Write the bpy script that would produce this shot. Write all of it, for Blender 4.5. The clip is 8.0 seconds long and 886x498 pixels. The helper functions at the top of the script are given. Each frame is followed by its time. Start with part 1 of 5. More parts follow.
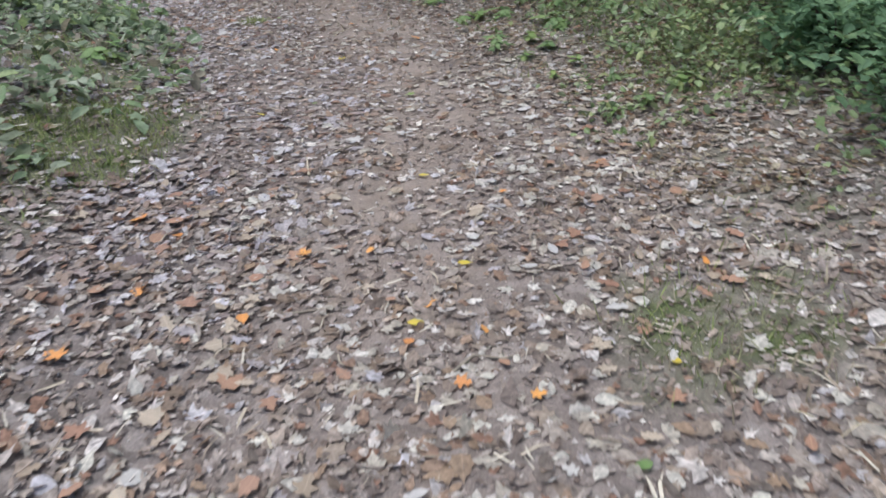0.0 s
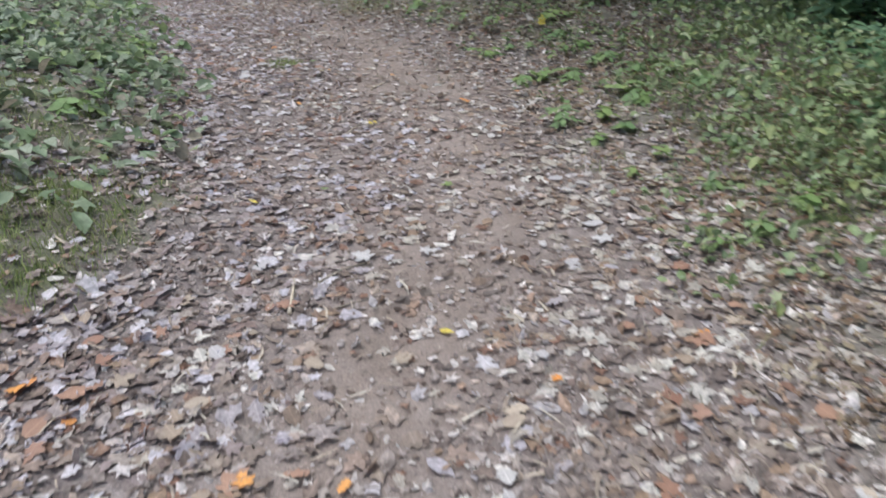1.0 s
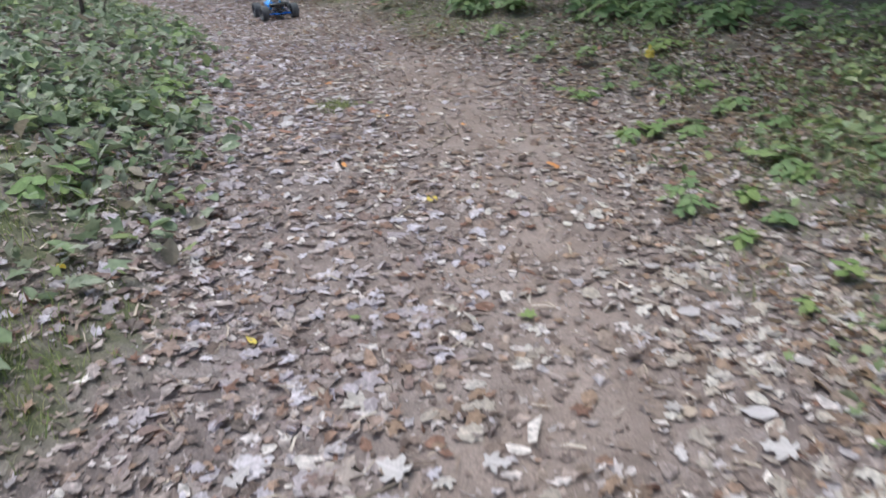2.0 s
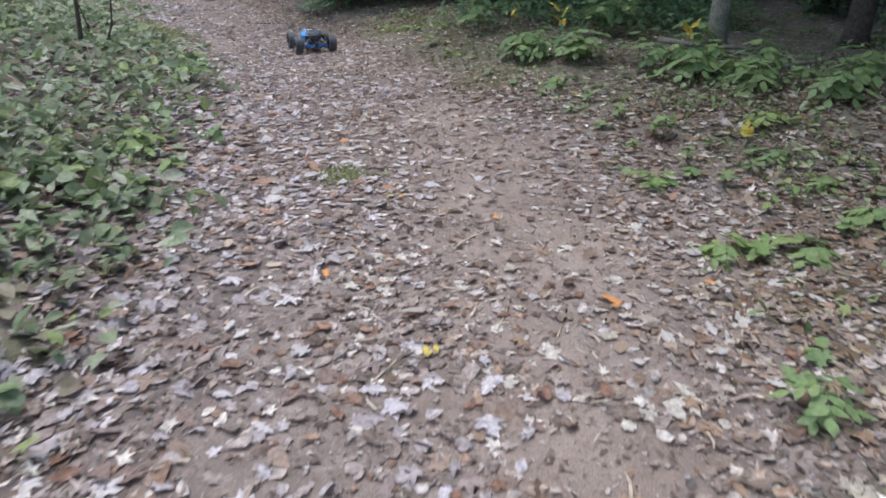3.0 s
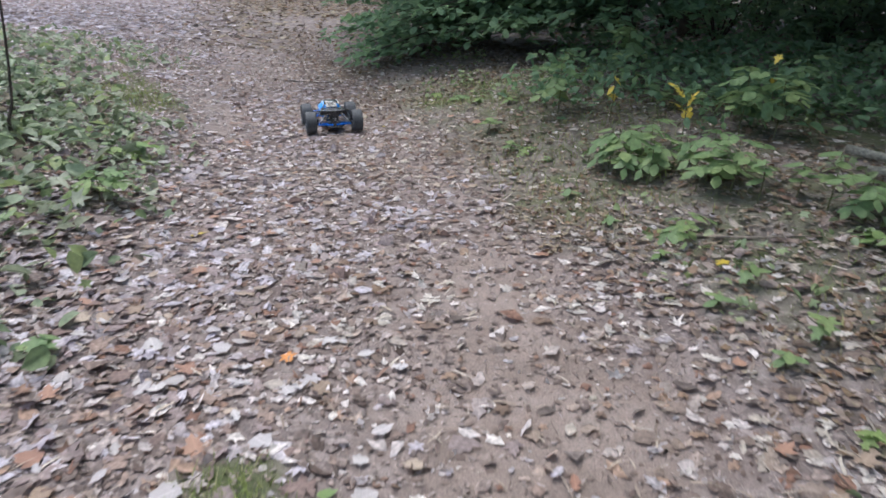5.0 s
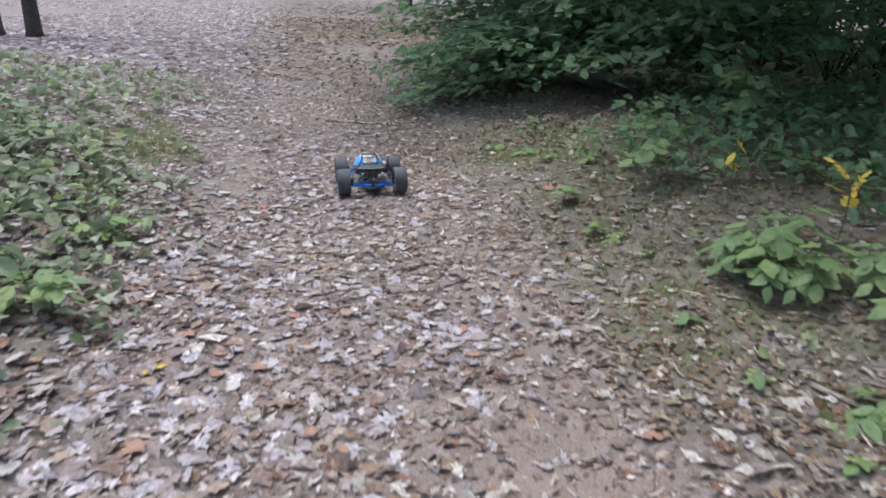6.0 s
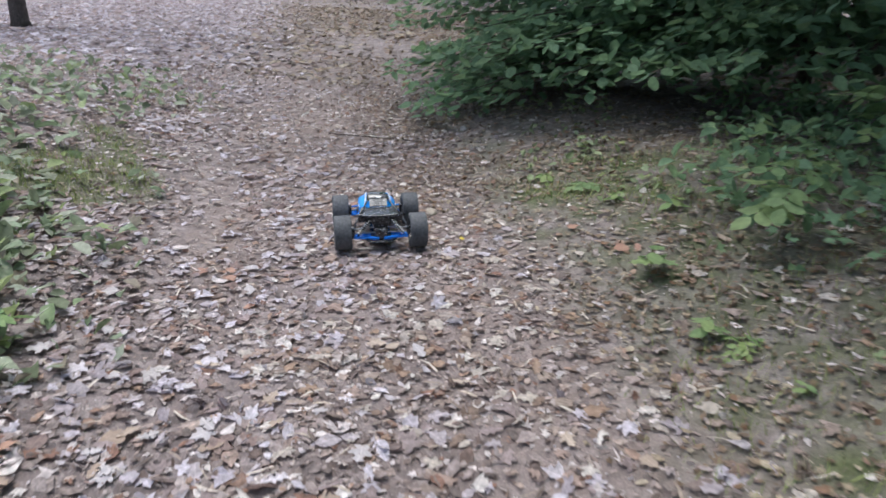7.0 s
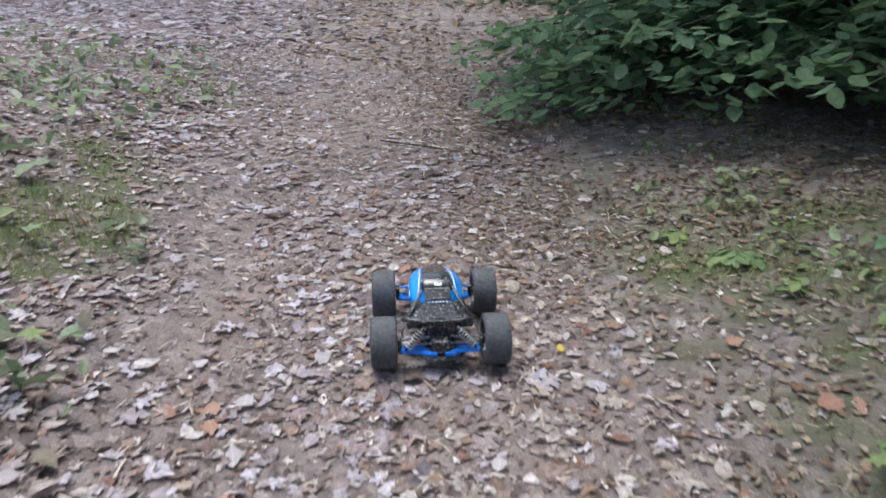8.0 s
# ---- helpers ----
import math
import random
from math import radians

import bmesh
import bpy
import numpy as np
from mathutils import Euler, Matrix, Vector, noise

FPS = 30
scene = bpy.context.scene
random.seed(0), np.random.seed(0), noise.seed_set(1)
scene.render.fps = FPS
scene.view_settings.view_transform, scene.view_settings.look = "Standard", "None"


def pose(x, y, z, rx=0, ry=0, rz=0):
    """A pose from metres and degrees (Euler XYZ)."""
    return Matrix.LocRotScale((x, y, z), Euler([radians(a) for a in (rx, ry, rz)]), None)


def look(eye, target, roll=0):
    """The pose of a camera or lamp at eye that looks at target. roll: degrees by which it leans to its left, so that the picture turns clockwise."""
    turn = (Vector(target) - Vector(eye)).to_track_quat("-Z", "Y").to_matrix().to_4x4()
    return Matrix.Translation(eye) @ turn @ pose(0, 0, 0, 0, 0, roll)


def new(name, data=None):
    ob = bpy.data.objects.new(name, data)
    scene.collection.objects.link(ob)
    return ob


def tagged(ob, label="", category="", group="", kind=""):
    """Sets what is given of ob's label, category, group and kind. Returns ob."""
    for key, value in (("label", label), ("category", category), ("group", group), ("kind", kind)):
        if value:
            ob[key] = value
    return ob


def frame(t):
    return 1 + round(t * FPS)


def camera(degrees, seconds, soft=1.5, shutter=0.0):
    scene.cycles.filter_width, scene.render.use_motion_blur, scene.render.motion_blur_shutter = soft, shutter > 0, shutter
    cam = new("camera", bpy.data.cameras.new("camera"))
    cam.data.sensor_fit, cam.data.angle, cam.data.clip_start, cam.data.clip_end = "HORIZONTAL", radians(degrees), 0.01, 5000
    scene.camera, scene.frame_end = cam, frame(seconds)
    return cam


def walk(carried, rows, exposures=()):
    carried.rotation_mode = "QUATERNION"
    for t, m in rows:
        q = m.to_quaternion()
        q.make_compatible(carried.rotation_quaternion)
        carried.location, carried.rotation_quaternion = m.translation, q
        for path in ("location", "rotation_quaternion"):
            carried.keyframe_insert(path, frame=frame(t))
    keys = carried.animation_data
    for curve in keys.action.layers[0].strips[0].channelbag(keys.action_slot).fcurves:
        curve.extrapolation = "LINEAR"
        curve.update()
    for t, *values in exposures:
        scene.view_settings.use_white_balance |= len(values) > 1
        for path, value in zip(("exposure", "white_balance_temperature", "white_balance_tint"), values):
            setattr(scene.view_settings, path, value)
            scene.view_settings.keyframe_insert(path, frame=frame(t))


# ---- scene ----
# ---------------------------------------------------------------- camera
cam = camera(66.2, 8.0, soft=1.6, shutter=0.3)
PATH = [
    (0, (-0.011, -0.003, 1.296), (0.056, 1.715, 0.273), -3.3),
    (0.5, (0.087, 0.554, 1.29), (0.124, 2.272, 0.267), -1.9),
    (0.8, (0.116, 0.899, 1.307), (0.111, 2.632, 0.309), -1.1),
    (1, (0.091, 1.11, 1.288), (0.03, 2.863, 0.328), -0.5),
    (1.2, (0.059, 1.355, 1.248), (-0.052, 3.123, 0.319), -0.5),
    (1.5, (0.045, 1.678, 1.245), (-0.108, 3.431, 0.296), -1.4),
    (1.8, (0.040, 2.042, 1.223), (-0.180, 3.784, 0.266), -2.2),
    (2, (0.032, 2.264, 1.263), (-0.248, 4.008, 0.324), -2.0),
    (2.2, (0.008, 2.489, 1.235), (-0.355, 4.23, 0.32), -1.1),
    (3.3, (0.002, 3.762, 1.233), (-0.438, 5.509, 0.363), 0.1),
    (3.5, (-0.047, 3.991, 1.223), (-0.493, 5.738, 0.358), 0.1),
    (3.8, (-0.116, 4.339, 1.268), (-0.594, 6.079, 0.407), -0.1),
    (4, (-0.143, 4.568, 1.265), (-0.696, 6.301, 0.434), -0.5),
    (4.5, (-0.264, 5.13, 1.278), (-0.899, 6.851, 0.483), 0.4),
    (4.7, (-0.335, 5.369, 1.24), (-0.977, 7.089, 0.446), 0.4),
    (5.8, (-0.732, 6.567, 1.225), (-1.507, 8.248, 0.468), 0.7),
    (6, (-0.861, 6.776, 1.232), (-1.677, 8.448, 0.497), 0.6),
    (6.2, (-0.975, 6.968, 1.250), (-1.785, 8.645, 0.520), 0.9),
    (6.5, (-1.129, 7.305, 1.211), (-1.947, 8.98, 0.486), 1.1),
    (6.8, (-1.328, 7.614, 1.236), (-2.162, 9.281, 0.511), 1.2),
    (7, (-1.475, 7.821, 1.196), (-2.323, 9.464, 0.434), 0.9),
    (7.2, (-1.627, 8.035, 1.211), (-2.496, 9.641, 0.395), 0.4),
    (7.5, (-1.819, 8.339, 1.205), (-2.732, 9.903, 0.355), -0.3),
    (7.8, (-2.019, 8.677, 1.218), (-2.986, 10.209, 0.371), 0.1),
    (8, (-2.146, 8.873, 1.238), (-3.126, 10.385, 0.37), 0.2),
]
EXPOSURES = [(0.0, 0.52, 5850, 0), (1.0, 0.57, 5850, 1), (2.0, 0.59, 5850, 3), (4.5, 0.74, 5850, 5), (6.5, 0.77, 5850, 5), (8.0, 0.71, 5850, 5)]
walk(cam, [(t, look(eye, target, roll)) for t, eye, target, roll in PATH], EXPOSURES)

# ---------------------------------------------------------------- light: an overcast evening under trees
SUN_EL, SUN_AZ = 74.0, 290.0
world = bpy.data.worlds.new("overcast_sky")
scene.world = world
world.use_nodes = True
wn = world.node_tree
sky = wn.nodes.new("ShaderNodeTexSky")
sky.sky_type, sky.sun_disc = "NISHITA", False
sky.sun_elevation, sky.sun_rotation = radians(SUN_EL), radians(SUN_AZ)
sky.air_density, sky.dust_density, sky.ozone_density = 1.0, 6.0, 0.6
wn.links.new(sky.outputs[0], wn.nodes["Background"].inputs[0])
wn.nodes["Background"].inputs[1].default_value = 0.13
sun_data = bpy.data.lights.new("sun", "SUN")
sun_data.energy, sun_data.angle, sun_data.color = 1.0, radians(40), (1.0, 0.97, 0.93)
sun = new("sun", sun_data)
az, el = radians(SUN_AZ), radians(SUN_EL)
sun.matrix_world = look((0, 0, 20), (-20 * math.sin(az) * math.cos(el), -20 * math.cos(az) * math.cos(el), 20 - 20 * math.sin(el)))


# ---------------------------------------------------------------- materials
def ramp_node(nt, stops, constant=False):
    r = nt.nodes.new("ShaderNodeValToRGB")
    if constant:
        r.color_ramp.interpolation = "CONSTANT"
    els = r.color_ramp.elements
    while len(els) < len(stops):
        els.new(0.5)
    for e, (p, c) in zip(els, stops):
        e.position, e.color = p, (*c, 1)
    return r


def vein_lines(nt, base, amount):
    """Lighter midrib and slanting side veins, drawn from the blade's own coordinates."""
    L = nt.links.new

    def calc(op, a, v):
        n = nt.nodes.new("ShaderNodeMath")
        n.operation = op
        for k, s in enumerate((a, v)):
            if isinstance(s, float):
                n.inputs[k].default_value = s
            else:
                L(s, n.inputs[k])
        return n.outputs[0]
    at = nt.nodes.new("ShaderNodeAttribute")
    at.attribute_name = "blade"
    xyz = nt.nodes.new("ShaderNodeSeparateXYZ")
    L(at.outputs["Vector"], xyz.inputs[0])
    across = calc("ABSOLUTE", xyz.outputs[0], 0.0)
    rib = calc("LESS_THAN", across, 0.025)
    wave = calc("FRACT", calc("MULTIPLY", calc("SUBTRACT", xyz.outputs[1], calc("MULTIPLY", across, 0.8)), 6.5), 0.0)
    side = calc("MULTIPLY", calc("LESS_THAN", wave, 0.16), 0.55)
    line = calc("MAXIMUM", rib, side)
    rim = calc("MULTIPLY", calc("GREATER_THAN", across, 0.26), -0.35)
    light = calc("ADD", calc("MULTIPLY", calc("ADD", line, rim), amount), 1.0)
    x = nt.nodes.new("ShaderNodeMix")
    x.data_type, x.blend_type = "RGBA", "MULTIPLY"
    x.inputs[0].default_value = 1.0
    L(base.outputs[2], x.inputs[6])
    L(light, x.inputs[7])
    return x


def mat(name, stops, source="noise", scale=8.0, rough=0.7, grain=60.0, grain_amount=0.25, bump=0.3, bump_dist=0.002,
        metal=0.0, spec=0.4, translucent=0.0, constant=False, coat=0.0, veins=0.0):
    """A node material: a colour ramp driven by noise, by the island or by the object, with fine grain and relief over it."""
    m = bpy.data.materials.new(name)
    m.use_nodes = True
    nt = m.node_tree
    L = nt.links.new
    bsdf = nt.nodes["Principled BSDF"]
    co = nt.nodes.new("ShaderNodeTexCoord")
    r = ramp_node(nt, stops, constant)
    if source == "island":
        geo = nt.nodes.new("ShaderNodeNewGeometry")
        L(geo.outputs["Random Per Island"], r.inputs[0])
    elif source == "object":
        info = nt.nodes.new("ShaderNodeObjectInfo")
        L(info.outputs["Random"], r.inputs[0])
    else:
        n = nt.nodes.new("ShaderNodeTexNoise")
        n.inputs["Scale"].default_value, n.inputs["Detail"].default_value, n.inputs["Roughness"].default_value = scale, 6, 0.6
        L(co.outputs["Object"], n.inputs["Vector"])
        L(n.outputs[0], r.inputs[0])
    g = nt.nodes.new("ShaderNodeTexNoise")
    g.inputs["Scale"].default_value, g.inputs["Detail"].default_value = grain, 5
    L(co.outputs["Object"], g.inputs["Vector"])
    gr = ramp_node(nt, [(0.3, (1 - grain_amount,) * 3), (0.7, (1 + grain_amount,) * 3)])
    L(g.outputs[0], gr.inputs[0])
    mix = nt.nodes.new("ShaderNodeMix")
    mix.data_type, mix.blend_type = "RGBA", "MULTIPLY"
    mix.inputs[0].default_value = 1.0
    L(r.outputs[0], mix.inputs[6])
    L(gr.outputs[0], mix.inputs[7])
    if veins:
        mix = vein_lines(nt, mix, veins)
    L(mix.outputs[2], bsdf.inputs["Base Color"])
    bsdf.inputs["Roughness"].default_value, bsdf.inputs["Metallic"].default_value = rough, metal
    bsdf.inputs["Specular IOR Level"].default_value = spec
    bsdf.inputs["Coat Weight"].default_value = coat
    b = nt.nodes.new("ShaderNodeBump")
    b.inputs["Strength"].default_value, b.inputs["Distance"].default_value = bump, bump_dist
    L(g.outputs[0], b.inputs["Height"])
    L(b.outputs[0], bsdf.inputs["Normal"])
    if translucent:
        tr = nt.nodes.new("ShaderNodeBsdfTranslucent")
        L(mix.outputs[2], tr.inputs[0])
        ms = nt.nodes.new("ShaderNodeMixShader")
        ms.inputs[0].default_value = translucent
        L(bsdf.outputs[0], ms.inputs[1])
        L(tr.outputs[0], ms.inputs[2])
        L(ms.outputs[0], nt.nodes["Material Output"].inputs[0])
    return m


def even(cols):
    return [(i / len(cols), c) for i, c in enumerate(cols)]


def lively(cols, k=0.2):
    """Spreads a palette's tones apart about its middle."""
    out = []
    for c in cols:
        g = 1.06 * (sum(c) / 0.93) ** k
        out.append((min(0.78, c[0] * g), min(0.78, c[1] * g), min(0.78, c[2] * g * 1.02)))
    return out


LITTER = [(0.34, 0.285, 0.265), (0.25, 0.20, 0.18), (0.43, 0.375, 0.355), (0.17, 0.13, 0.115), (0.37, 0.30, 0.27), (0.50, 0.45, 0.44), (0.22, 0.175, 0.16),
          (0.30, 0.245, 0.225), (0.41, 0.355, 0.34), (0.30, 0.20, 0.155), (0.56, 0.51, 0.50), (0.20, 0.165, 0.15), (0.42, 0.385, 0.40), (0.26, 0.20, 0.175),
          (0.33, 0.275, 0.26), (0.38, 0.27, 0.21), (0.28, 0.17, 0.13), (0.60, 0.555, 0.53), (0.28, 0.235, 0.22), (0.42, 0.34, 0.295)]
M_LITTER = mat("dry_leaf_litter", even(lively(LITTER)), "island", rough=0.75, spec=0.2, grain=45, grain_amount=0.4, bump=0.4, bump_dist=0.003, constant=True, translucent=0.36, veins=0.22)
M_BROAD = mat("broad_dry_leaf", even(lively([(0.44, 0.40, 0.44), (0.34, 0.27, 0.265), (0.38, 0.32, 0.31), (0.50, 0.465, 0.51), (0.27, 0.195, 0.175), (0.41, 0.365, 0.385), (0.35, 0.26, 0.22), (0.56, 0.52, 0.55), (0.30, 0.24, 0.235), (0.37, 0.325, 0.345)])),
              "island", rough=0.6, grain=60, grain_amount=0.3, bump=0.3, bump_dist=0.003, constant=True, translucent=0.36, veins=0.2)
M_BROADTAN = mat("broad_tan_leaf", even(lively([(0.40, 0.35, 0.31), (0.30, 0.235, 0.20), (0.46, 0.41, 0.36), (0.25, 0.18, 0.14), (0.35, 0.28, 0.235), (0.34, 0.24, 0.175), (0.50, 0.46, 0.43), (0.27, 0.21, 0.18), (0.38, 0.32, 0.29), (0.55, 0.51, 0.47)])),
                 "island", rough=0.6, grain=60, grain_amount=0.3, bump=0.3, bump_dist=0.003, constant=True, translucent=0.36, veins=0.2)
M_SCRAPS = mat("leaf_scraps", even(lively([(0.32, 0.26, 0.235), (0.41, 0.35, 0.33), (0.24, 0.185, 0.16), (0.37, 0.31, 0.285), (0.28, 0.215, 0.19), (0.48, 0.435, 0.425), (0.20, 0.15, 0.13), (0.35, 0.285, 0.26)])),
               "island", rough=0.7, grain=120, grain_amount=0.2, constant=True, translucent=0.36)
# reddish brown litter, its palette also darkened to stand in for shade
M_SHADERUST = mat("rust_leaf_litter", even([(0.16, 0.112, 0.075), (0.20, 0.138, 0.09), (0.10, 0.072, 0.05), (0.29, 0.235, 0.165), (0.13, 0.097, 0.068), (0.19, 0.112, 0.068), (0.35, 0.295, 0.22), (0.24, 0.182, 0.125)]), "island", rough=0.62, grain=90, constant=True, translucent=0.15, veins=0.2)
M_TWIGBITS = mat("twig_bits", even([(0.45, 0.38, 0.31), (0.22, 0.17, 0.14), (0.12, 0.09, 0.075), (0.52, 0.46, 0.40), (0.30, 0.24, 0.20)]), "island", rough=0.7, constant=True)
M_PALE = mat("pale_leaf_underside", [(0, (0.42, 0.385, 0.385)), (0.5, (0.48, 0.445, 0.465)), (1, (0.55, 0.515, 0.52))], "object", rough=0.5, grain=90, grain_amount=0.15, translucent=0.2, veins=0.22)
M_TAN = mat("tan_leaf", [(0, (0.30, 0.22, 0.17)), (0.5, (0.42, 0.34, 0.28)), (1, (0.50, 0.41, 0.34))], "object", rough=0.6, grain=90, translucent=0.2, veins=0.22)
M_ORANGE = mat("orange_leaf", [(0, (0.56, 0.23, 0.06)), (0.5, (0.62, 0.30, 0.09)), (1, (0.50, 0.21, 0.08))], "object", rough=0.55, grain=70, veins=0.22)
M_YELLOW = mat("yellow_leaf", [(0, (0.60, 0.46, 0.06)), (1, (0.66, 0.53, 0.12))], "object", rough=0.5, grain=70, translucent=0.2)
M_RUST = mat("rust_leaf", [(0, (0.25, 0.135, 0.10)), (0.5, (0.33, 0.195, 0.14)), (1, (0.28, 0.165, 0.125))], "object", rough=0.6, grain=80, veins=0.22)
M_GREENLEAF = mat("green_leaf", [(0, (0.20, 0.295, 0.14)), (0.5, (0.235, 0.335, 0.155)), (1, (0.28, 0.365, 0.155))], "object", rough=0.55, grain=40, grain_amount=0.2, translucent=0.4)
M_LIMELEAF = mat("lime_leaf", [(0, (0.22, 0.33, 0.13)), (1, (0.30, 0.38, 0.145))], "object", rough=0.55, grain=40, grain_amount=0.2, translucent=0.4)
M_COVER = mat("ground_cover_leaf", even([(0.15, 0.18, 0.105), (0.29, 0.255, 0.20), (0.209, 0.264, 0.165), (0.253, 0.308, 0.198), (0.165, 0.220, 0.127), (0.297, 0.341, 0.242), (0.231, 0.308, 0.160), (0.341, 0.374, 0.286), (0.264, 0.330, 0.215), (0.407, 0.435, 0.341), (0.297, 0.363, 0.165)]),
              "island", rough=0.5, grain=50, grain_amount=0.2, translucent=0.35, constant=True)
M_EDGE = mat("edge_plant_leaf", even([(0.18, 0.235, 0.10), (0.22, 0.28, 0.13), (0.15, 0.195, 0.085), (0.24, 0.30, 0.145), (0.265, 0.30, 0.125), (0.20, 0.25, 0.13), (0.28, 0.34, 0.19), (0.31, 0.34, 0.20), (0.23, 0.29, 0.17)]),
             "island", rough=0.5, grain=50, grain_amount=0.2, translucent=0.2, constant=True)
M_BUSH = mat("bush_leaf", even([(0.18, 0.285, 0.17), (0.205, 0.315, 0.19), (0.16, 0.255, 0.15), (0.225, 0.33, 0.175), (0.19, 0.295, 0.155)]),
             "island", rough=0.62, spec=0.25, grain=40, grain_amount=0.2, translucent=0.5, constant=True)
M_GRASS = mat("grass_blade", even([(0.225, 0.285, 0.09), (0.28, 0.335, 0.105), (0.19, 0.25, 0.08), (0.32, 0.355, 0.135), (0.35, 0.34, 0.18)]),
              "island", rough=0.55, grain=30, translucent=0.2, constant=True)
M_STRAW = mat("dry_grass", even([(0.42, 0.36, 0.26), (0.30, 0.25, 0.18), (0.22, 0.22, 0.10)]), "island", rough=0.6, constant=True)
M_STEM = mat("green_stem", [(0.3, (0.10, 0.12, 0.05)), (0.7, (0.16, 0.15, 0.08))], rough=0.6)
M_TWIG = mat("twig_bark", [(0.3, (0.20, 0.16, 0.13)), (0.7, (0.36, 0.31, 0.26))], scale=40, rough=0.8, bump=0.6)
M_PALETWIG = mat("peeled_twig", [(0.3, (0.48, 0.40, 0.30)), (0.7, (0.60, 0.52, 0.42))], scale=40, rough=0.7)
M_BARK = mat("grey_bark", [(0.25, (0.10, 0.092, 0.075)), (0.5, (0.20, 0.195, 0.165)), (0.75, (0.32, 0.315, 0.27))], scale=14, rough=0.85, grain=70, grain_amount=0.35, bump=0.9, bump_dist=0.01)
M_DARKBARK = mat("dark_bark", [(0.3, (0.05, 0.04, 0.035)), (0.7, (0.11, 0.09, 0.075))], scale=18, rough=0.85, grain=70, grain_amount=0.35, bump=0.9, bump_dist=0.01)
M_STONE = mat("stone", [(0.3, (0.34, 0.30, 0.25)), (0.7, (0.46, 0.42, 0.36))], "object", rough=0.75, grain=60)
M_PEBBLE = mat("pebbles", even([(0.30, 0.26, 0.22), (0.40, 0.35, 0.30), (0.22, 0.18, 0.15), (0.48, 0.44, 0.40)]), "island", rough=0.75, constant=True)


def ground_material():
    """Packed brown trail soil, darker humus beside it and mossy turf, mixed by two masks that the mesh carries."""
    m = bpy.data.materials.new("forest_soil")
    m.use_nodes = True
    nt = m.node_tree
    L = nt.links.new
    bsdf = nt.nodes["Principled BSDF"]
    co = nt.nodes.new("ShaderNodeTexCoord")

    def tex(scale, detail=8, rough=0.65):
        n = nt.nodes.new("ShaderNodeTexNoise")
        n.inputs["Scale"].default_value, n.inputs["Detail"].default_value, n.inputs["Roughness"].default_value = scale, detail, rough
        L(co.outputs["Object"], n.inputs["Vector"])
        return n

    def mixed(fac, a, b):
        x = nt.nodes.new("ShaderNodeMix")
        x.data_type = "RGBA"
        L(fac, x.inputs[0])
        L(a, x.inputs[6])
        L(b, x.inputs[7])
        return x.outputs[2]

    soil = ramp_node(nt, [(0.25, (0.20, 0.154, 0.132)), (0.5, (0.29, 0.229, 0.206)), (0.75, (0.36, 0.296, 0.274))])
    L(tex(3.5).outputs[0], soil.inputs[0])
    humus = ramp_node(nt, [(0.2, (0.12, 0.097, 0.094)), (0.5, (0.225, 0.184, 0.18)), (0.8, (0.36, 0.31, 0.305))])
    cells = nt.nodes.new("ShaderNodeTexVoronoi")
    cells.inputs["Scale"].default_value = 22
    L(co.outputs["Object"], cells.inputs["Vector"])
    toned = nt.nodes.new("ShaderNodeMix")
    toned.inputs[0].default_value = 0.6
    L(tex(16).outputs[0], toned.inputs[2])
    L(cells.outputs["Color"], toned.inputs[3])
    L(toned.outputs[0], humus.inputs[0])
    moss = ramp_node(nt, [(0.3, (0.055, 0.068, 0.024)), (0.6, (0.105, 0.13, 0.042)), (0.8, (0.16, 0.175, 0.068))])
    L(tex(22).outputs[0], moss.inputs[0])

    def mask(name):
        a = nt.nodes.new("ShaderNodeAttribute")
        a.attribute_name = name
        return a.outputs["Fac"]

    col = mixed(mask("trail"), humus.outputs[0], soil.outputs[0])
    col = mixed(mask("moss"), col, moss.outputs[0])
    fine = ramp_node(nt, [(0.3, (0.6,) * 3), (0.7, (1.3,) * 3)])
    grit = tex(140, 4, 0.7)
    L(grit.outputs[0], fine.inputs[0])
    x = nt.nodes.new("ShaderNodeMix")
    x.data_type, x.blend_type = "RGBA", "MULTIPLY"
    x.inputs[0].default_value = 1.0
    L(col, x.inputs[6])
    L(fine.outputs[0], x.inputs[7])
    L(x.outputs[2], bsdf.inputs["Base Color"])
    bsdf.inputs["Roughness"].default_value = 0.85
    b = nt.nodes.new("ShaderNodeBump")
    b.inputs["Strength"].default_value, b.inputs["Distance"].default_value = 0.9, 0.010
    L(tex(70, 6, 0.7).outputs[0], b.inputs["Height"])
    L(b.outputs[0], bsdf.inputs["Normal"])
    return m


M_GROUND = ground_material()

# ---------------------------------------------------------------- the lie of the land
_cy = np.arange(-60.0, 120.0, 0.1)
_cx = np.interp(_cy, [-60, -6, 0, 4, 6, 8, 10, 12, 14, 18, 40, 120], [2.0, 0.25, 0.1, -0.02, -0.6, -1.35, -2.75, -4.4, -6.1, -9.3, -27, -90])
_cx = np.convolve(np.pad(_cx, 8, mode="edge"), np.ones(17) / 17, mode="valid")


def smooth(v):
    v = np.clip(v, 0, 1)
    return v * v * (3 - 2 * v)


def offset(x, y):
    """Metres to the right of the trail's middle line."""
    d = np.asarray(x, float) - np.interp(y, _cy, _cx)
    return d * np.where(np.asarray(y) > 6, 0.8, 1.0)


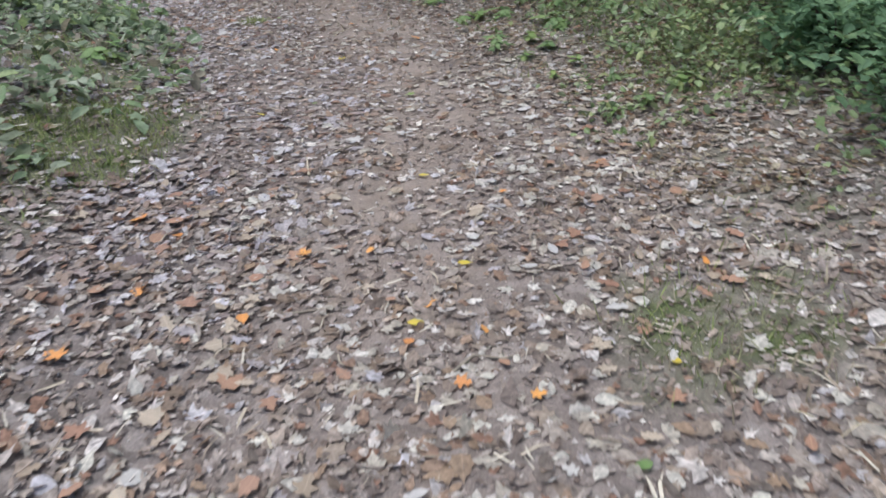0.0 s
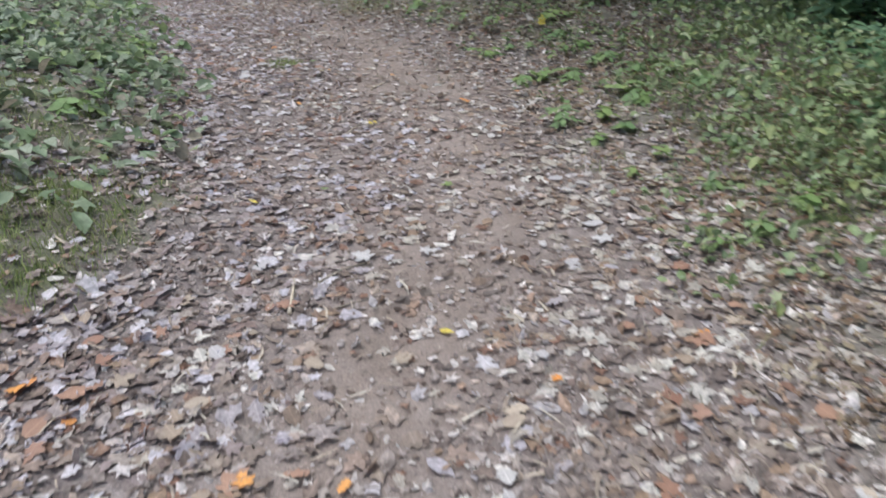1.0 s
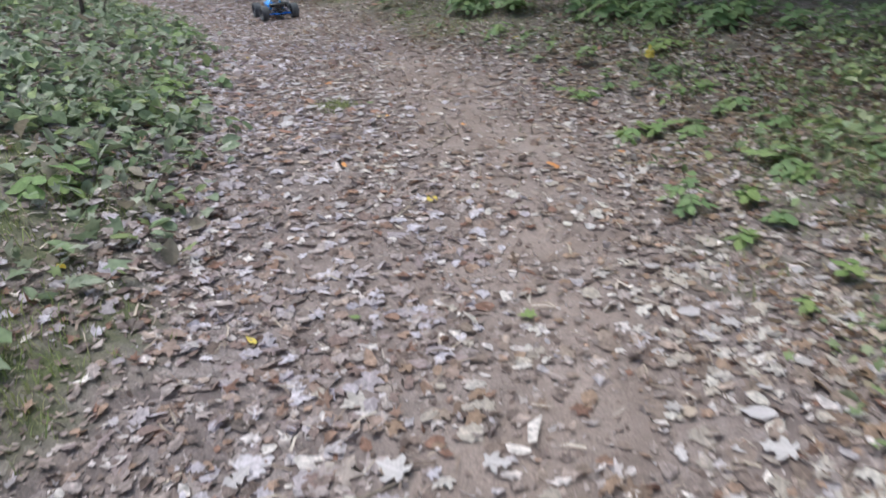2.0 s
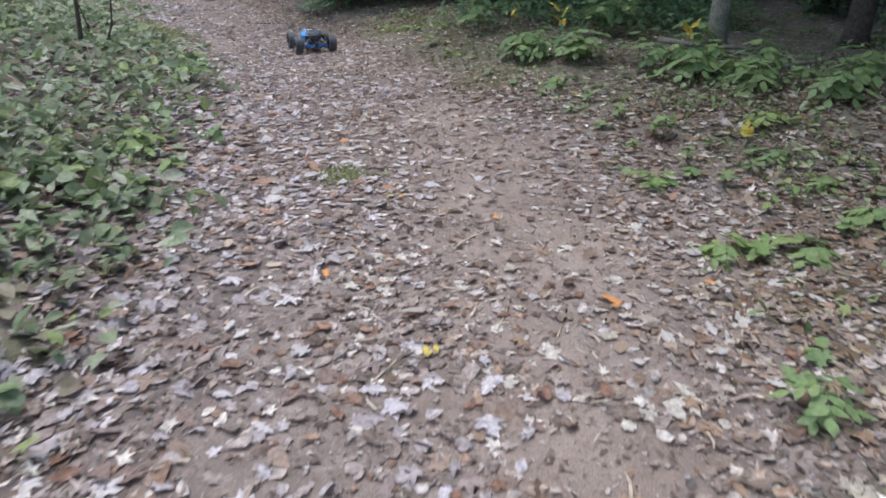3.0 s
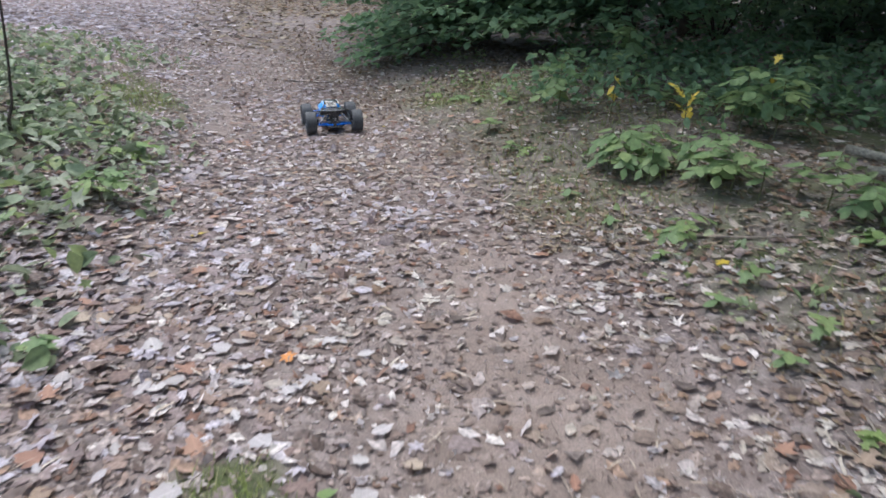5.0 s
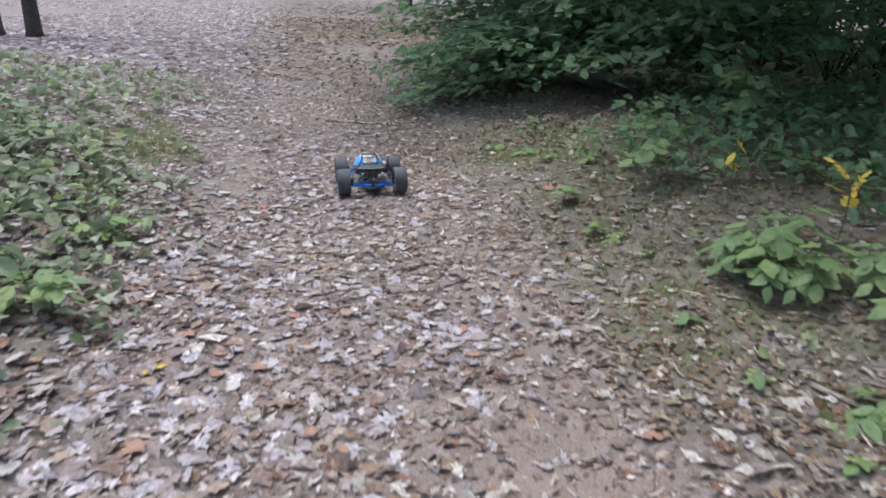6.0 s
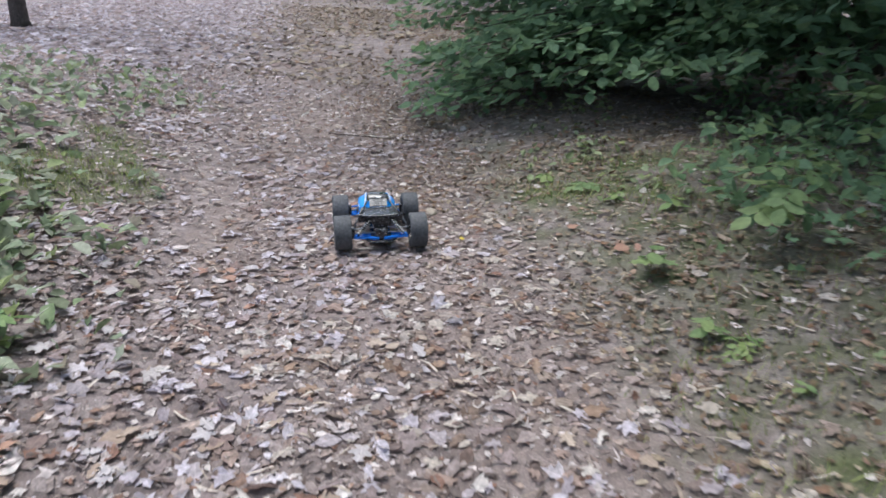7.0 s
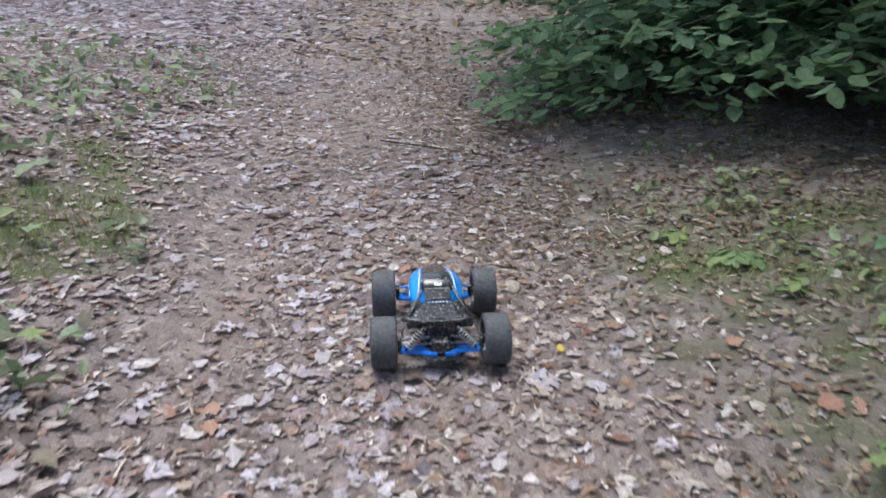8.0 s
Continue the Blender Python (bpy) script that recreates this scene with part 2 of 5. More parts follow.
def waves(x, y, f, seed):
    """Smooth unevenness between about -1 and 1."""
    r = np.random.RandomState(seed)
    s = 0
    for k in range(7):
        a, p = r.uniform(0, 6.28), r.uniform(0, 6.28)
        q = f * r.uniform(0.6, 1.7)
        s = s + np.sin(q * (np.cos(a) * x + np.sin(a) * y) + p)
    return s / 3.5


def soft_edge(x, y, x0, x1, y0, y1, w=1.6):
    """1 inside a plot, thinning out unevenly towards its limits."""
    q = np.minimum(np.minimum(x - x0, x1 - x), np.minimum(y - y0, y1 - y)) + 0.6 * waves(x, y, 1.3, 61)
    return smooth(q / w)


def height(x, y):
    x, y = np.asarray(x, float), np.asarray(y, float)
    d = offset(x, y)
    k = smooth((y - 6) / 3)
    z = np.where(d < 0, -0.09 + (0.62 - 0.30 * smooth((y - 9.5) / 4)) * smooth((-d - 0.55) / 2.6), -0.09 + (0.25 + 0.06 * k) * smooth((d - 0.9 + 0.7 * k) / 2.1))
    z = z + 0.012 * waves(x, y, 5, 3) + 0.006 * waves(x, y, 14, 4) + 0.003 * waves(x, y, 40, 5)
    z = z + (0.10 - z) * smooth((y - 13) / 5)
    far = smooth((np.abs(d) - 8) / 25)
    return z + far * 0.12 * waves(x, y, 0.35, 6)


GRASS_SPOTS = [  # x, y, radius along x, radius along y, blades per square metre
    (-1.62, 3.3, 0.40, 0.62, 4200), (-1.75, 2.45, 0.35, 0.3, 400), (-1.45, 3.9, 0.3, 0.3, 500), (1.0, 1.75, 0.42, 0.32, 800), (0.75, 1.5, 0.22, 0.2, 350), (1.45, 2.3, 0.35, 0.35, 300),
    (1.75, 4.5, 0.55, 0.7, 650), (1.3, 5.4, 0.4, 0.5, 500), (0.85, 4.75, 0.2, 0.3, 300), (-1.42, 6.8, 0.17, 0.14, 3200), (-1.42, 6.65, 0.1, 0.09, 2000), (-4.85, 10.05, 0.38, 0.44, 2300), (-5.4, 10.75, 0.3, 0.25, 900), (-5.0, 10.35, 0.3, 0.25, 900),
    (-2.5, 11.45, 0.45, 0.2, 1400), (-2.35, 11.9, 0.4, 0.16, 900), (-1.95, 12.1, 0.25, 0.2, 600), (-2.85, 11.95, 0.25, 0.1, 500), (-1.25, 10.4, 0.5, 0.6, 350), (-0.65, 9.4, 0.6, 0.5, 250), (-1.75, 11.3, 0.4, 0.5, 350), (0.95, 7.6, 0.5, 0.6, 350),
    (1.95, 4.2, 0.6, 0.8, 1100), (2.7, 5.3, 0.8, 0.9, 900), (1.6, 5.9, 0.5, 0.6, 700), (-2.1, 4.5, 0.5, 0.7, 1000),
    (-1.2, 9.55, 0.3, 0.45, 450), (-1.45, 9.9, 0.35, 0.5, 500), (-0.95, 9.1, 0.3, 0.35, 450), (-2.0, 11.3, 0.35, 0.35, 500), (-0.75, 10.7, 0.6, 0.5, 400), (0.3, 8.3, 0.5, 0.4, 350), (-6.6, 12.4, 0.5, 0.3, 400), (-2.6, 6.5, 0.35, 0.35, 300), (1.6, 6.5, 0.5, 0.6, 450),
]


def spot_mask(x, y):
    m = np.zeros_like(x)
    for sx, sy, rx, ry, n in GRASS_SPOTS:
        q = np.sqrt(((x - sx) / rx) ** 2 + ((y - sy) / ry) ** 2) + 0.25 * waves(x, y, 9, 8)
        m = np.maximum(m, min(1, n / 900) * smooth((1.25 - q) / 0.6))
    return m


def bareness(x, y):
    """1 where feet and wheels have worn the trail bare."""
    d = offset(x, y)
    mid = np.interp(y, [0, 2.5, 3.5, 5, 6, 8, 9.2, 10.5, 12, 14], [-0.15, -0.2, 0.1, 0.3, 0.42, 0.45, 0.6, 0.1, -0.2, -0.35])
    wide = np.interp(y, [0, 2.5, 3.5, 5, 6, 8, 9.2, 10.5, 12, 14], [0.25, 0.28, 0.3, 0.34, 0.42, 0.38, 0.34, 0.25, 0.34, 0.4])
    side = np.interp(y, [0, 4.5, 5.5, 6.5, 8, 9.5, 10.5, 11.3, 12.5], [-0.6, -0.8, -0.85, -0.7, -0.6, -0.9, -1.0, -1.1, -0.7])
    worn = np.interp(y, [0, 4.5, 5.5, 6.5, 8, 9.5, 10.5, 11.3, 12.5], [0, 0.2, 0.65, 0.4, 0.1, 0.4, 0.95, 0.9, 0.3])
    depth = np.interp(y, [0, 2, 4, 5.2, 7.4, 8.3, 9.0, 11, 14], [0.8, 1.15, 1.1, 1.3, 1.3, 0.8, 0.35, 0.4, 0.6])
    lane = depth * np.exp(-(((d - mid + 0.12 * waves(x, y, 2.3, 73)) / (1.35 * wide)) ** 2)) + worn * np.exp(-(((d - side) / 0.28) ** 2))
    return np.clip(lane * (0.85 + 0.4 * waves(x, y, 3.1, 9) + 0.25 * waves(x, y, 9, 74)), 0, 1) * (1 - 0.7 * smooth((np.asarray(y) - 13) / 5)) * (0.25 + 0.75 * smooth((np.asarray(y) - 1.5) / 0.7))


def damp(x, y):
    """1 on the dark damp soil where fewer leaves lie."""
    q = ((x - 0.5) / 0.55) ** 2 + ((y - 1.4) / 0.45) ** 2
    return np.exp(-q) * np.clip(0.9 + 0.4 * waves(x, y, 5, 71), 0, 1)


def quick_mesh(name, verts, tris, smooth_faces=False):
    """A mesh of triangles from two arrays."""
    me = bpy.data.meshes.new(name)
    me.vertices.add(len(verts))
    me.vertices.foreach_set("co", np.asarray(verts, np.float32).ravel())
    me.loops.add(len(tris) * 3)
    me.loops.foreach_set("vertex_index", np.asarray(tris, np.int32).ravel())
    me.polygons.add(len(tris))
    me.polygons.foreach_set("loop_start", np.arange(0, len(tris) * 3, 3, dtype=np.int32))
    me.polygons.foreach_set("loop_total", np.full(len(tris), 3, np.int32))
    me.update(calc_edges=True)
    if smooth_faces:
        me.polygons.foreach_set("use_smooth", np.ones(len(tris), bool))
    return me


def part(name, bm, material, parent=None, label="", is_smooth=False):
    """Links a bmesh as one mesh object under a thing or a part."""
    me = bpy.data.meshes.new(name)
    bmesh.ops.recalc_face_normals(bm, faces=bm.faces)
    bm.to_mesh(me)
    bm.free()
    if is_smooth:
        me.polygons.foreach_set("use_smooth", np.ones(len(me.polygons), bool))
    me.materials.append(material)
    ob = new(name, me)
    ob.parent = parent
    return tagged(ob, label)


def build_ground():
    def axis(a, b, step, far):
        mid = list(np.arange(a, b, step))
        lo, hi, s = [], [], step
        while mid[0] - sum(lo) > -far:
            s *= 1.2
            lo.append(s)
        s = step
        while mid[-1] + sum(hi) < far:
            s *= 1.2
            hi.append(s)
        return np.concatenate([mid[0] - np.cumsum(lo)[::-1], mid, mid[-1] + np.cumsum(hi)])
    xs, ys = axis(-7.5, 3.5, 0.06, 160), axis(-0.5, 15, 0.06, 160)
    X, Y = np.meshgrid(xs, ys)
    x, y = X.ravel(), Y.ravel()
    nx, ny = len(xs), len(ys)
    i = (np.arange(ny - 1)[:, None] * nx + np.arange(nx - 1)[None, :]).ravel()
    tris = np.concatenate([np.stack([i, i + 1, i + nx + 1], 1), np.stack([i, i + nx + 1, i + nx], 1)])
    me = quick_mesh("ground", np.stack([x, y, height(x, y)], 1), tris, True)
    d = offset(x, y)
    fade = 1 - 0.97 * smooth((y - 12.5) / 6)
    trail = fade * smooth((1.15 - np.abs(d - 0.1) + 0.35 * waves(x, y, 3, 11)) / 0.7)
    for key, values in (("trail", trail * np.clip(0.2 + 0.85 * bareness(x, y), 0, 0.95)), ("moss", np.clip(np.maximum(spot_mask(x, y), (0.25 + 0.37 * smooth((y - 7.2) / 1.5)) * smooth((d - 0.85 + 0.45 * smooth((y - 8.2) / 0.8)) / 0.6) * smooth((13.5 - y) / 2) * smooth((7 - d) / 4)) * (0.75 + 0.5 * waves(x, y, 25, 31) + 0.3 * waves(x, y, 4, 32)), 0, 0.9))):
        me.attributes.new(key, "FLOAT", "POINT").data.foreach_set("value", values.astype(np.float32))
    me.materials.append(M_GROUND)
    return tagged(new("ground", me), "brown packed dirt woodland trail strewn with fallen autumn leaves", "ground", kind="structure")


ground = build_ground()


# ---------------------------------------------------------------- leaves as small meshes, strewn in numbers
def outline(kind):
    """Half-outline of a leaf blade one unit long, from stalk to tip."""
    if kind == "plain_maple":
        return [(0.06, 0.0), (0.34, 0.02), (0.33, 0.18), (0.50, 0.38), (0.35, 0.48), (0.27, 0.72), (0.12, 0.80)]
    if kind == "plain_oak":
        return [(0.04, 0.0), (0.24, 0.20), (0.13, 0.36), (0.30, 0.52), (0.20, 0.66), (0.15, 0.9)]
    if kind == "plain_oval":
        return [(0.12, 0.08), (0.28, 0.35), (0.24, 0.64), (0.11, 0.86)]
    if kind == "maple":
        half = [(0.04, 0.0), (0.16, -0.07), (0.38, -0.02), (0.21, 0.15), (0.44, 0.26), (0.55, 0.44), (0.25, 0.44), (0.17, 0.56), (0.27, 0.73), (0.11, 0.80)]
    elif kind == "oak":
        half = [(0.03, 0.0), (0.10, 0.12), (0.24, 0.20), (0.13, 0.33), (0.30, 0.45), (0.17, 0.56), (0.30, 0.70), (0.16, 0.80), (0.14, 0.92)]
    elif kind == "scrap":
        half = [(0.22, 0.05), (0.40, 0.35), (0.25, 0.70)]
    else:
        half = [(0.06, 0.03), (0.21, 0.18), (0.29, 0.40), (0.25, 0.62), (0.13, 0.84)]
    return half


def leaf_blank(kind, rng, curl=1.0):
    """Vertices and triangles of one curled leaf, its middle at the origin."""
    half = outline(kind)
    ring = [(x, y) for x, y in half] + [(0.0, 1.0)] + [(-x, y) for x, y in reversed(half)] + [(0.0, 0.0)]
    ring = np.array(ring) * rng.uniform(0.88, 1.12, (len(ring), 2))
    mid = np.array([[0, 0.28], [0, 0.62]]) if kind != "scrap" else np.array([[0, 0.4], [0, 0.55]])
    p = np.concatenate([mid, ring])
    p[:, 1] -= 0.45
    a, b, c, w = rng.uniform(-0.3, 0.9) * curl, rng.uniform(-0.35, 0.6) * curl, rng.uniform(-0.5, 0.5) * curl, rng.uniform(0, 6.28)
    z = a * p[:, 0] ** 2 + b * p[:, 1] ** 2 + c * p[:, 0] * p[:, 1] + 0.045 * curl * np.sin(9 * p[:, 0] + w) * np.cos(7 * p[:, 1] + w)
    z[:2] -= 0.05 * curl
    v = np.concatenate([p, z[:, None]], 1)
    n = len(ring)
    tris = []
    for k in range(n):
        i, j = 2 + k, 2 + (k + 1) % n
        hub = 0 if (ring[k][1] + ring[(k + 1) % n][1]) / 2 < 0.45 else 1
        tris.append((hub, i, j))
    for k in range(n):
        y0, y1 = (ring[k - 1][1] + ring[k][1]) / 2, (ring[k][1] + ring[(k + 1) % n][1]) / 2
        if (y0 < 0.45) != (y1 < 0.45):
            tris.append((0, 2 + k, 1) if y0 < 0.45 else (1, 2 + k, 0))
    return v, np.array(tris)


def turn_matrices(yaw, pitch, roll):
    cy, sy, cp, sp, cr, sr = np.cos(yaw), np.sin(yaw), np.cos(pitch), np.sin(pitch), np.cos(roll), np.sin(roll)
    o = np.zeros_like(cy)
    rz = np.stack([np.stack([cy, -sy, o], -1), np.stack([sy, cy, o], -1), np.stack([o, o, o + 1], -1)], -2)
    rx = np.stack([np.stack([o + 1, o, o], -1), np.stack([o, cp, -sp], -1), np.stack([o, sp, cp], -1)], -2)
    ry = np.stack([np.stack([cr, o, sr], -1), np.stack([o, o + 1, o], -1), np.stack([-sr, o, cr], -1)], -2)
    return rz @ rx @ ry


def blade_coords(me, xy):
    """Stores where each vertex lies on its own leaf blade."""
    xy = np.asarray(xy, np.float32)
    me.attributes.new("blade", "FLOAT_VECTOR", "POINT").data.foreach_set("vector", np.concatenate([xy, np.zeros((len(xy), 1), np.float32)], 1).ravel())
    return me


def strew_mesh(name, places, yaw, pitch, roll, size, blanks, rng):
    """One mesh of many leaves, each a blank turned, scaled and set in its place."""
    R = turn_matrices(yaw, pitch, roll)
    pick = rng.randint(0, len(blanks), len(places))
    V, T, B, base = [], [], [], 0
    for k, (v, t) in enumerate(blanks):
        sel = np.nonzero(pick == k)[0]
        if not len(sel):
            continue
        w = np.einsum("nij,mj->nmi", R[sel], v) * size[sel][:, None, None] + places[sel][:, None, :]
        V.append(w.reshape(-1, 3))
        B.append(np.tile(v[:, :2], (len(sel), 1)))
        T.append((t[None] + base + (np.arange(len(sel)) * len(v))[:, None, None]).reshape(-1, 3))
        base += len(sel) * len(v)
    return blade_coords(quick_mesh(name, np.concatenate(V), np.concatenate(T), True), np.concatenate(B))


def strew(name, x, y, lo, hi, blanks, material, rng, tilt=0.3, lift=0.012, label="", category="", curled=0.0, finer=0.0):
    n = len(x)
    up = np.where(rng.uniform(0, 1, n) < curled, 0.45, tilt)
    size = (lo + (hi - lo) * rng.uniform(0, 1, n) ** 1.5) * (1 - finer * smooth((y - 8.0) / 1.8))
    places = np.stack([x, y, height(x, y) + lift + rng.uniform(0, 0.005, n)], 1)
    me = strew_mesh(name, places, rng.uniform(0, 6.283, n), up * rng.normal(0, 1, n), up * rng.normal(0, 1, n), size, blanks, rng)
    me.materials.append(material)
    return tagged(new(name, me), label, category, kind="stuff")


def sample(rng, n, x0, x1, y0, y1, keep):
    x, y = rng.uniform(x0, x1, n), rng.uniform(y0, y1, n)
    ok = rng.uniform(0, 1, n) < keep(x, y)
    return x[ok], y[ok]


def fan_leaf(rng, angles, radii, narrow=1.0, bend=0.5):
    """A fallen leaf as a bent fan: lobes and hollows round a hub on the midrib; angles run from the tip to the stalk."""
    a = np.radians(np.concatenate([angles, -np.array(angles[-2:0:-1])])) + rng.normal(0, 0.06, 2 * len(angles) - 2)
    q = np.concatenate([radii, radii[-2:0:-1]]) * rng.uniform(0.82, 1.15, len(a)) * 0.55
    x, y = np.sin(a) * q * narrow, np.cos(a) * q
    k, c, w = rng.normal(0, 0.35) * bend, rng.normal(0, 0.9) * bend, rng.uniform(0, 6.28)
    z = k * np.abs(x) + c * y * y + rng.normal(0, 0.5) * bend * x * y + 0.05 * bend * np.sin(3 * a + w) + rng.normal(0, 0.02, len(a))
    v = np.concatenate([[(0, -0.05, -0.03 * np.sign(k))], np.stack([x, y, z], 1)])
    n = len(a)
    return v, np.array([(0, 1 + i, 1 + (i + 1) % n) for i in range(n)])


MAPLE_A, MAPLE_R = [0, 27, 52, 82, 112, 180], np.array([1.0, 0.50, 0.95, 0.45, 0.72, 0.30])
OAK_A, OAK_R = [0, 20, 38, 62, 88, 125, 180], np.array([1.0, 0.66, 0.80, 0.42, 0.62, 0.50, 0.85])
OVAL_A, OVAL_R = [0, 35, 75, 115, 150, 180], np.array([1.0, 0.72, 0.56, 0.56, 0.70, 0.85])
rng = np.random.RandomState(7)
BLANKS = []
for _ in range(18):
    BLANKS.append(fan_leaf(rng, MAPLE_A, MAPLE_R, rng.uniform(0.75, 1.05)))
for _ in range(9):
    BLANKS.append(fan_leaf(rng, OAK_A, OAK_R, rng.uniform(0.8, 1.1)))
for _ in range(7):
    BLANKS.append(fan_leaf(rng, OVAL_A, OVAL_R, rng.uniform(0.75, 1.0)))
for _ in range(8):
    n = rng.randint(6, 9)
    a = np.arange(n) * 6.283 / n + rng.uniform(-0.25, 0.25, n)
    q = rng.uniform(0.25, 0.6, n)
    v = np.stack([np.cos(a) * q * rng.uniform(0.55, 0.9), np.sin(a) * q, rng.uniform(-0.06, 0.09, n)], 1)
    BLANKS.append((v, np.array([(0, k, k + 1) for k in range(1, n - 1)])))


def crumb(n):
    """A torn scrap of leaf: one bent polygon."""
    a = np.sort(rng.uniform(0, 6.283, n))
    q = rng.uniform(0.3, 0.6, n)
    p = np.stack([np.cos(a) * q, np.sin(a) * q * rng.uniform(0.4, 1.0), rng.uniform(-0.04, 0.09, n)], 1)
    return p, np.array([(0, k, k + 1) for k in range(1, n - 1)])


FAR_BLANKS = [crumb(5) for _ in range(10)]
SCRAP = [crumb(rng.randint(4, 7)) for _ in range(24)]


def near_keep(x, y):
    d = offset(x, y)
    keep = (1 - 0.82 * bareness(x, y)) * (1 - 0.7 * damp(x, y))
    keep = keep * (0.80 + 0.25 * waves(x, y, 4, 12)) * (1 - 0.65 * spot_mask(x, y)) * (1 - 0.3 * smooth((d - 0.85) / 0.5) * smooth((y - 5.5) / 2)) * (1 - 0.75 * smooth((d - 0.4) / 0.5) * smooth((y - 8.6) / 1.0))
    return np.where((d > -3.4) & (d < 3.2), keep, np.where((d > -5.5) & (d < 5.5), 0.25 * keep, 0))


x, y = sample(rng, 150000, -8.2, 4.2, 0.6, 14.5, near_keep)
strew("leaf_litter", x, y, 0.026, 0.084, BLANKS, M_LITTER, rng, 0.08, 0.006, "brown and grey dry leaves covering the woodland floor", "leaf litter", 0.24, 0.2)
x, y = sample(rng, 320000, -7.4, 3.0, 0.6, 13.5, lambda x, y: np.where(np.abs(offset(x, y)) < 1.9, (0.95 - 0.40 * bareness(x, y)) * np.clip(0.75 + 0.4 * waves(x, y, 6, 41), 0.2, 1) * (1 - 0.75 * smooth((offset(x, y) - 0.5) / 0.4) * smooth((y - 8.6) / 0.8)), 0.12))
strew("leaf_scraps", x, y, 0.010, 0.042, SCRAP, M_SCRAPS, rng, 0.08, 0.002, "crumbled brown leaf scraps trodden into the trail", "leaf litter", 0.45)
x, y = sample(rng, 72000, -22, 3, 7, 25, lambda x, y: np.where((y > 14.3) | (x < -8.0), 0.97 - 0.65 * smooth((offset(x, y) + 0.1) / 0.5) * smooth((18.5 - y) / 1.5), 0))
u, v = sample(rng, 30000, -34, 2, 25, 44, lambda x, y: np.clip(1.2 - (y - 25) / 20, 0.15, 1))
x, y = np.concatenate([x, u]), np.concatenate([y, v])
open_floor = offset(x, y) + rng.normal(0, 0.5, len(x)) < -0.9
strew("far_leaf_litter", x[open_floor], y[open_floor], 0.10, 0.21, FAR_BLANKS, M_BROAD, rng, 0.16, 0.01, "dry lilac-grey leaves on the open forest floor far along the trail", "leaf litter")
# the same far litter in darker tones, shade put into the colour
strew("far_leaf_litter", x[~open_floor], y[~open_floor], 0.09, 0.18, FAR_BLANKS, M_SHADERUST, rng, 0.16, 0.01, "dry brown leaves far along the trail, darkened in colour for shade", "leaf litter")
x, y = sample(rng, 68000, -24, 13, -11, 22, lambda x, y: soft_edge(x, y, -24, 13, -11, 22, 6) * np.where((y > 0.9) & (y < 14.5) & (offset(x, y) > -5.2) & (offset(x, y) < 5.2), 0.05, np.where((y > 14.3) | ((x < -8.0) & (y > 7)), 0.1, 0.75)))
strew("forest_leaf_litter", x, y, 0.06, 0.14, FAR_BLANKS, M_LITTER, rng, 0.14, 0.012, "dry leaves scattered over the forest floor round the trail", "leaf litter")
BROAD = []
for kind in ("maple", "maple", "oak", "oval", "plain_maple"):
    for k in range(5):
        v, t = leaf_blank(kind, rng, 0.3)
        v[:, 2] = v[:, 2] if k == 0 else 0.03 - np.abs(v[:, 2]) - 0.12 * np.hypot(v[:, 0], v[:, 1]) ** 2 + rng.uniform(-0.015, 0.015, len(v))
        BROAD.append((v, t))


def broad_keep(x, y):
    d = offset(x, y)
    return np.where((d > -3.6) & (d < 2.4), (1 - 0.9 * bareness(x, y)) * (1 - 0.75 * damp(x, y)) * (1 - 0.8 * spot_mask(x, y)) * np.clip(0.62 + 0.5 * waves(x, y, 3, 51), 0.12, 1) * np.where(d > 0.9, 0.85, 1.0) * (1 - 0.75 * smooth((d - 0.45) / 0.5) * smooth((y - 8.2) / 1.2)), 0)


x, y = sample(rng, 62000, -8.2, 3.0, 0.6, 14, broad_keep)
warm = offset(x, y) + 0.5 * waves(x, y, 2.5, 57) + rng.normal(0, 0.3, len(x)) + 0.9 * smooth((3.6 - y) / 1.0) > 0.05
strew("broad_leaves", x[~warm], y[~warm], 0.042, 0.100, BROAD, M_BROAD, rng, 0.10, 0.008, "broad lobed lavender-grey and brown leaves lying on the trail", "leaf litter", 0.3, 0.12)
strew("broad_leaves", x[warm], y[warm], 0.038, 0.088, BROAD, M_BROADTAN, rng, 0.10, 0.008, "broad lobed tan and brown leaves lying on the trail", "leaf litter", 0.3, 0.12)


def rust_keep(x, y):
    # reddish leaves, laid densest where their dark colour imitates shade
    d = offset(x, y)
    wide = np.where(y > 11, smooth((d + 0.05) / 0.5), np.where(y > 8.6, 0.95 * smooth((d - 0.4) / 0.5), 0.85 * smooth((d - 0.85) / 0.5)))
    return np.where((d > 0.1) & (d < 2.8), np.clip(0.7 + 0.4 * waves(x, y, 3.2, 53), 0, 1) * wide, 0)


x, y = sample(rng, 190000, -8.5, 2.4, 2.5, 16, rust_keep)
strew("rust_leaf_litter", x, y, 0.020, 0.066, BLANKS, M_SHADERUST, rng, 0.09, 0.008, "reddish brown dry leaves by the trail, darkened in colour for shade", "leaf litter", 0.35, 0.3)
STICKS = []
for _ in range(8):
    w, h = rng.uniform(0.02, 0.05), rng.uniform(-0.12, 0.12)
    STICKS.append((np.array([(-w, -0.5, 0), (w, -0.5, 0.01), (w + h, 0.05, 0.05), (-w + h, 0.05, 0.04), (0, 0.5, 0.01)]), np.array([(0, 1, 2), (0, 2, 3), (3, 2, 4)])))
x, y = sample(rng, 15000, -7, 3.0, 0.6, 13, lambda x, y: np.where(np.abs(offset(x, y)) < 2.0, 0.8, 0))
